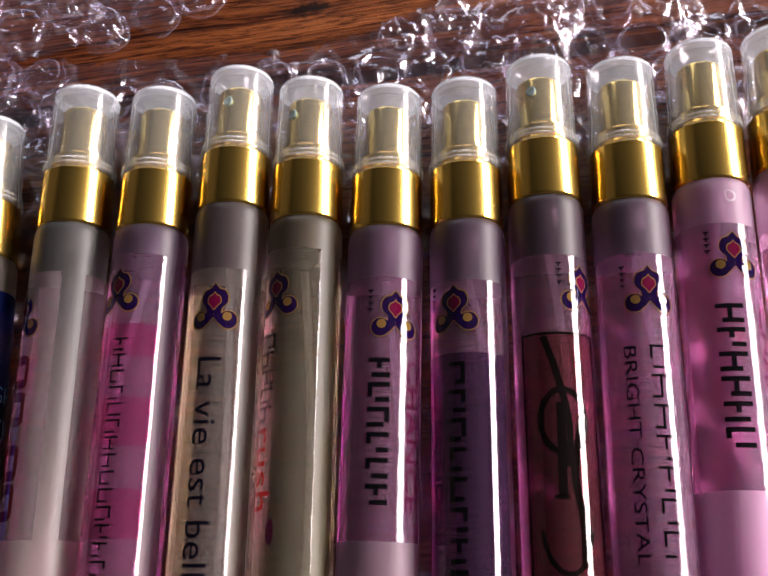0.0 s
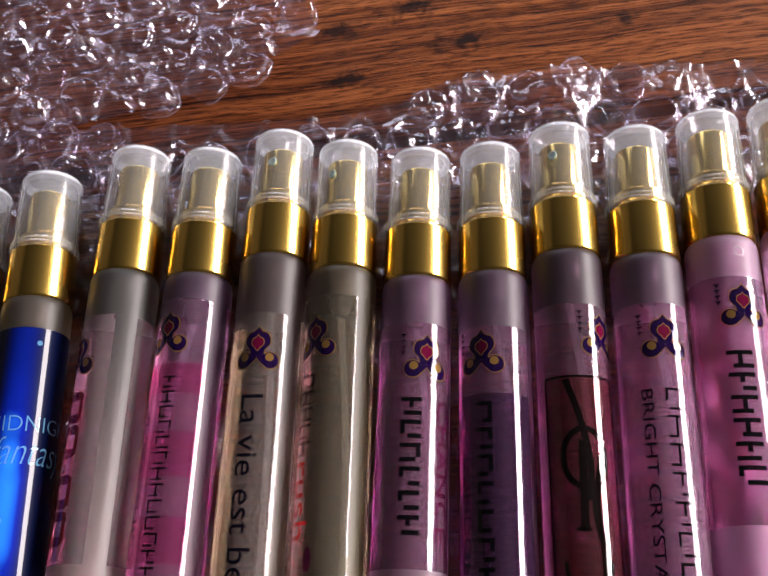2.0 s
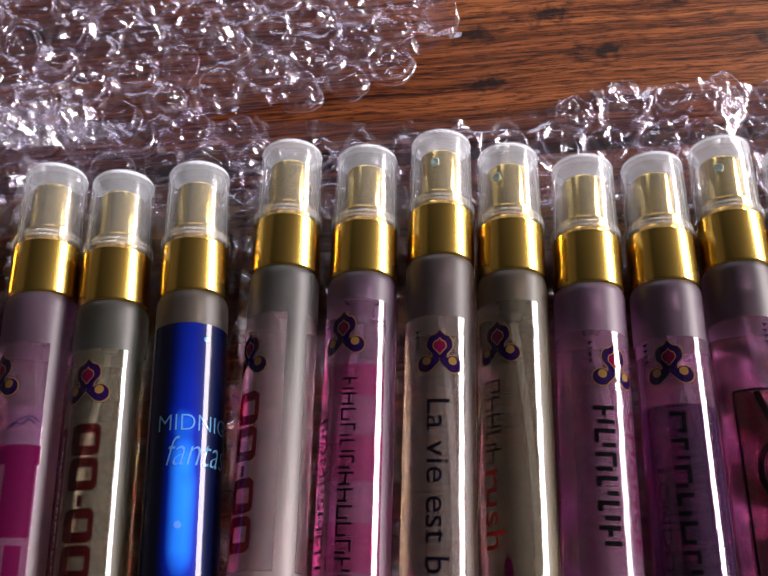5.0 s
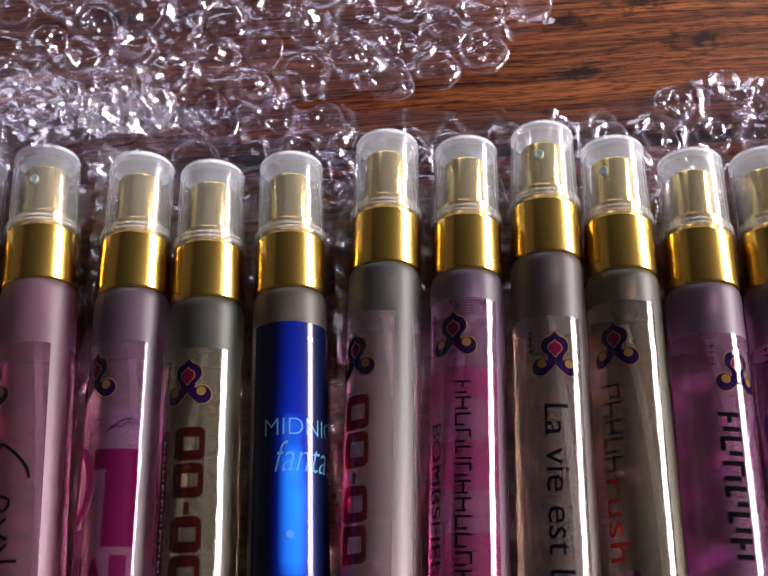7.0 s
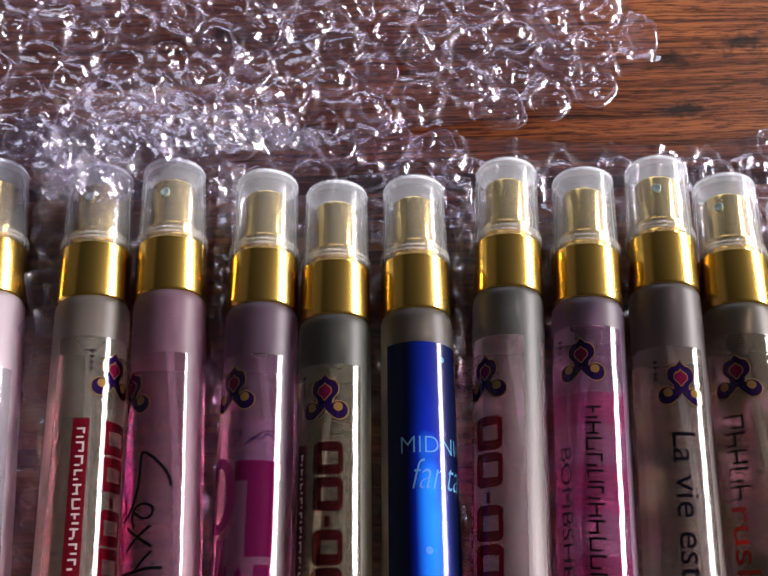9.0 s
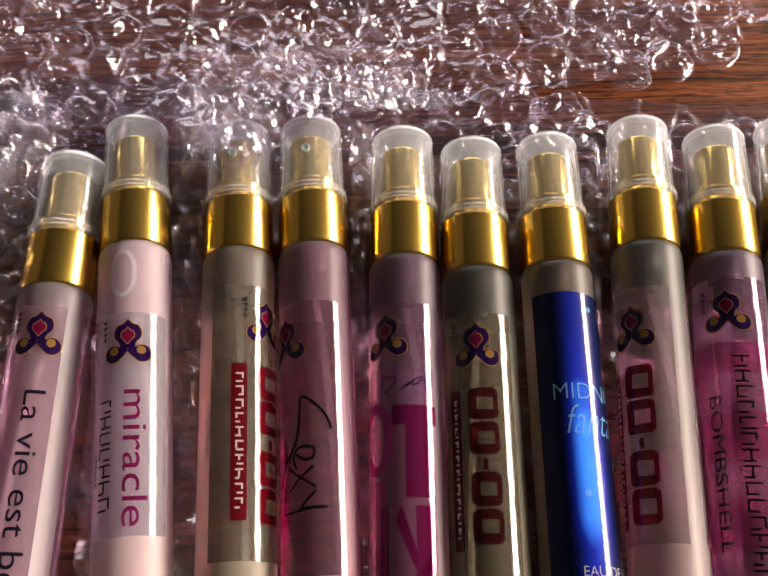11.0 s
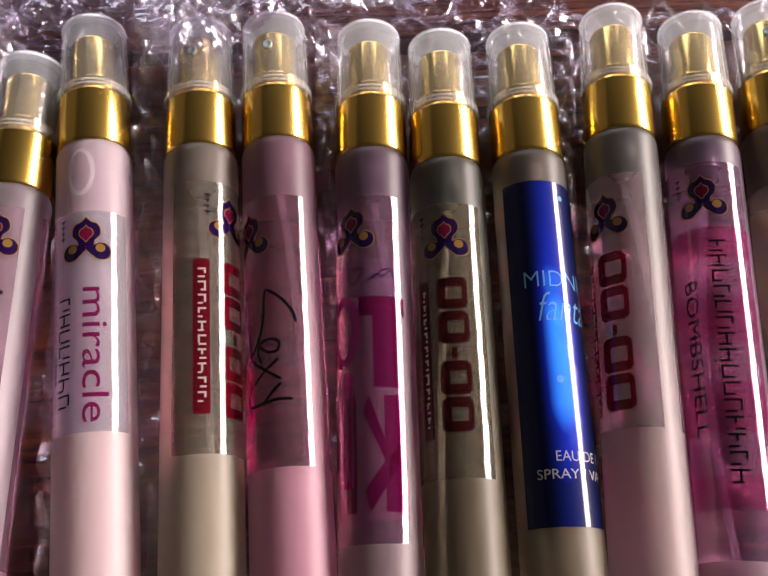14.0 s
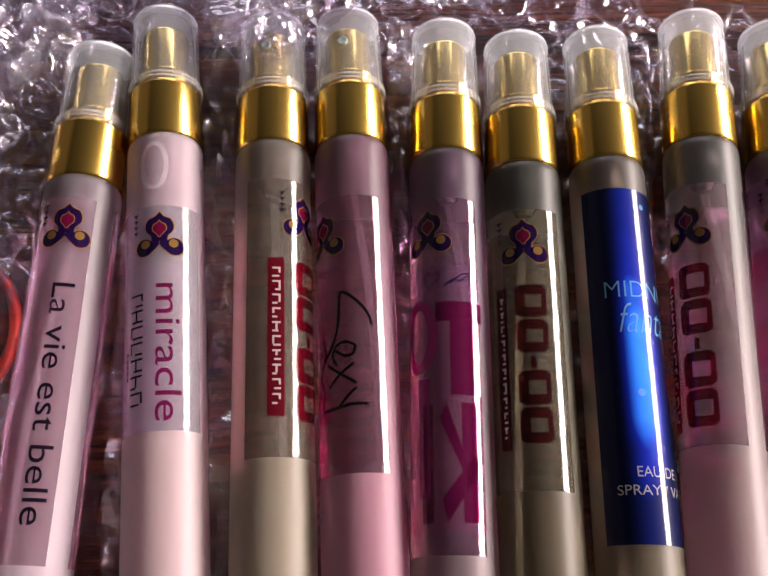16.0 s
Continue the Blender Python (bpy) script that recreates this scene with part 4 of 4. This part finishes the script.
BOTTLES = [
    dict(name="p0", cloud=0.14, open=1.35, milk=0.14, at=(-0.2118, 0.0603, 3.35), film=(6, 77, -60, 40), tint=(0.86, 0.8, 0.825), liquid="pale_pink", flower=(12.5, 3.0),
         label="frosted pale pink perfume tube leaning on its neighbour, black cursive label", print=[lettering("La vie est belle", 24.7, 70.3, -6, 24, "navy", 9)]),
    dict(name="p", cloud=0.16, foot=(0.8, 0.61, 0.64), open=1.65, air=[(8.6, -6, 5.2, 2.5, 1.0)], milk=0.28, base=1.4, at=(-0.1963, 0.0713, 8.77), film=(18, 64, -90, 65), tint=(0.92, 0.83, 0.86), liquid="pale_rose", flower=(24.5, 3.0),
         label="frosted pale rose perfume tube with plum lettering on clear film",
         print=[lettering("miracle", 35.0, 62.2, -2, 33, "plum"), trade(7, 36.7, 59.5, -41, -20, 0.42, "navy"), thin_bars(48, [(-6.9, -6.4, k) for k in (0, 1.2, 2.4, 3.6, 4.8)], "navy")]),
    dict(name="o", cloud=0.07, deep=(0.72, 0.63, 0.52), foot=(0.49, 0.42, 0.33), round=False, milk=0.10, base=3.0, at=(-0.1731, 0.0712, 6.2), film=(10, 67, -35, 250), tint=(0.8, 0.76, 0.66), liquid="pale_olive", flower=(18.2, 55.0), nozzle=-12,
         label="frosted pale olive perfume tube with red block label", print=[double_mark(28, 60.5, 38, 88, bar=(27.8, 59.5, -2, 21))]),
    dict(name="n", cloud=0.05, foot=(0.62, 0.32, 0.41), open=1.15, milk=0.10, base=3.5, at=(-0.1565, 0.0735, 5.98), film=(15, 71, -75, 40), tint=(0.88, 0.62, 0.72), liquid="rose", flower=(23.2, -50.0), nozzle=-12,
         label="frosted rose perfume tube with black handwritten label", print=[script]),
    dict(name="l", foot=(0.55, 0.4, 0.44), open=1.2, milk=0.06, at=(-0.136, 0.0717, 3.1), film=(12.5, 82, -110, 42), tint=(0.78, 0.6, 0.74), liquid="mauve_pink", flower=(19.9, -35.0),
         label="frosted mauve perfume tube with magenta block art label", print=[veil(27, 36, -105, 41, "lilac"), veil(36, 78, -105, 41, "rose"), pink_art]),
    dict(name="m", deep=(0.5, 0.43, 0.29), foot=(0.36, 0.29, 0.19), milk=0.04, at=(-0.1198, 0.0697, 2.79), film=(12, 68, -110, 45), tint=(0.52, 0.56, 0.48), liquid="dark_olive", flower=(19.3, -13.0),
         label="frosted olive perfume tube with dark red block label", print=[double_mark(28.5, 60, -29, 15, "maroon", bar=(28.6, 60.4, -60, -42))]),
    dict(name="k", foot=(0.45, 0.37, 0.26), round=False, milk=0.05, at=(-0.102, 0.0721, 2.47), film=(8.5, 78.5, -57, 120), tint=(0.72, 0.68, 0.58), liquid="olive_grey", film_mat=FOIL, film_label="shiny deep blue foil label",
         label="frosted olive perfume tube wrapped in shiny blue foil",
         print=[lettering("MIDNIGHT", 28.9, 32.3, -31, 132, "sky", across=True, bold=-0.012), lettering("fantasy", 33.5, 41.5, -15, 110, "sky", across=True, bold=-0.012, slant=0.35), foil_dots,
                lettering("EAU DE PARFUM", 64.9, 66.8, -8, 125, "white", across=True), lettering("SPRAY / VAPO", 68.2, 70.0, -35, 90, "white", across=True)]),
    dict(name="a", cloud=0.13, foot=(0.84, 0.64, 0.65), open=1.5, milk=0.045, base=2.8, at=(-0.0815, 0.0782, -0.37), film=(12, 66, -150, 14), tint=(0.75, 0.78, 0.73), liquid="grey_green", flower=(21.2, -48.0),
         label="frosted grey green perfume tube with red block label", print=[veil(20, 66, -140, -20, "cream"), double_mark(29.7, 63, -66, -20, bar=(30.6, 62.8, -100, -78))]),
    dict(name="b", foot=(0.72, 0.46, 0.58), open=1.45, milk=0.06, at=(-0.0637, 0.0767, -1.28), film=(7.3, 88, -120, 45), tint=(0.76, 0.6, 0.76), liquid="mauve", flower=(15.4, -26.0),
         label="frosted mauve perfume tube with pink striped label",
         print=[veil(22.5, 29.3, -118, 44, "pink"), veil(37.6, 47.2, -118, 44, "pink"), veil(55.3, 64.6, -118, 44, "pink"), veil(72.9, 79, -118, 44, "pink"), veil(29.4, 37.5, -118, 44, "rose"),
                veil(47.3, 55.2, -118, 44, "rose"), veil(64.7, 72.8, -118, 44, "rose"),
                trade(15, 25.5, 75.2, -23, 0, 0.42, "black"), lettering("BOMBSHELL", 33.8, 65.7, -66, -46, "navy")]),
    dict(name="c", cloud=0.07, deep=(0.62, 0.51, 0.47), foot=(0.5, 0.38, 0.33), milk=0.05, at=(-0.046, 0.0809, -1.54), film=(15.5, 90, -100, 42), tint=(0.72, 0.64, 0.62), liquid="tan", flower=(24.0, -3.0), nozzle=-18,
         label="frosted tan perfume tube with black cursive label", print=[lettering("La vie est belle", 34.4, 80.0, -22, 12, "navy")]),
    dict(name="d", cloud=0.07, deep=(0.52, 0.44, 0.31), foot=(0.5, 0.42, 0.27), milk=0.05, at=(-0.0299, 0.0771, -1.47), film=(8, 92, -110, 36), tint=(0.74, 0.68, 0.52), liquid="straw", flower=(17.7, -33.0), nozzle=-38,
         label="frosted straw yellow perfume tube with grey and red lettering", print=[trade(5, 26, 44.3, -60, -30, 0.45, "brown"), lettering("rush", 44.9, 60.6, -62, -28, "scarlet"), leaf]),
    dict(name="e", cloud=0.12, foot=(0.5, 0.32, 0.41), open=1.05, milk=0.10, at=(-0.0127, 0.074, -2.38), film=(12, 63.5, -48, 82), tint=(0.8, 0.6, 0.76), liquid="orchid", flower=(20.0, 22.0),
         label="frosted orchid pink perfume tube with bold black blocks on clear film", print=[trade(6, 28.9, 58, -15, 16, 0.95, "black"), lettering("CHANCE", 29, 58, 42, 66, "plum")]),
    dict(name="f", open=1.35, milk=0.06, at=(0.0045, 0.0746, -1.54), film=(14, 92, -85, 58), tint=(0.74, 0.58, 0.72), liquid="plum_pink", flower=(20.0, -22.0),
         label="frosted mauve perfume tube with a violet twill label", print=[veil(29, 91, -84, 57, "violet"), trade(8, 30.8, 75, -31, -7, 0.85, "black"), lettering("LONDON", 42, 66.5, -59, -44, "black")]),
    dict(name="g", open=1.45, milk=0.03, at=(0.0213, 0.0792, -1.5), film=(14, 98, -62, 75), tint=(0.72, 0.56, 0.66), liquid="dusky_mauve", flower=(20.9, 45.0), nozzle=-25,
         label="frosted dusky mauve perfume tube with black framed label", print=[veil(30.4, 97, -55, 72, "brown"), framed_mark]),
    dict(name="h", cloud=0.12, open=1.5, milk=0.08, at=(0.0388, 0.0774, -2.1), film=(12.7, 92, -70, 60), tint=(0.8, 0.64, 0.78), liquid="light_mauve", flower=(20.5, 8.0),
         label="frosted light mauve perfume tube with spaced black lettering", print=[lettering("BRIGHT CRYSTAL", 31.8, 72.4, -33, -16, "navy"), trade(7, 31.6, 72, 2, 28, 0.5, "black")]),
    dict(name="i", cloud=0.12, open=1.35, air=[(4.6, 12, 1.1, 1.1, 0.5)], milk=0.28, at=(0.0559, 0.0809, -2.78), film=(10.6, 63, -65, 70), tint=(0.88, 0.66, 0.8), liquid="bright_pink", flower=(17.5, 9.0),
         label="frosted bright pink perfume tube with bold black blocks", print=[trade(6, 27.5, 56.3, -24, 14, 0.95, "black"), lettering("CHANCE", 27.5, 56.3, 42, 66, "plum")]),
    dict(name="j", cloud=0.12, milk=0.25, at=(0.0731, 0.0836, -2.74), film=(14, 70, -50, 70), tint=(0.86, 0.64, 0.78), liquid="soft_pink", flower=(21, 30.0),
         label="frosted soft pink perfume tube at the end of the row"),
]
for spec in BOTTLES:
    bottle(spec)

# ---------------------------------------------------------------- small things
bm = tube_along([(0.0185 * math.cos(a), 0.0185 * math.sin(a), 0) for a in (2 * math.pi * k / 56 for k in range(57))], 0.0013, 12)
ring = tagged(part("red_ring", bm, RED), "orange red plastic ring lying on the bubble wrap", "plastic ring")
ring.matrix_world = pose(-0.2405, 0.0285, 0.0042, 2, 0, 0)
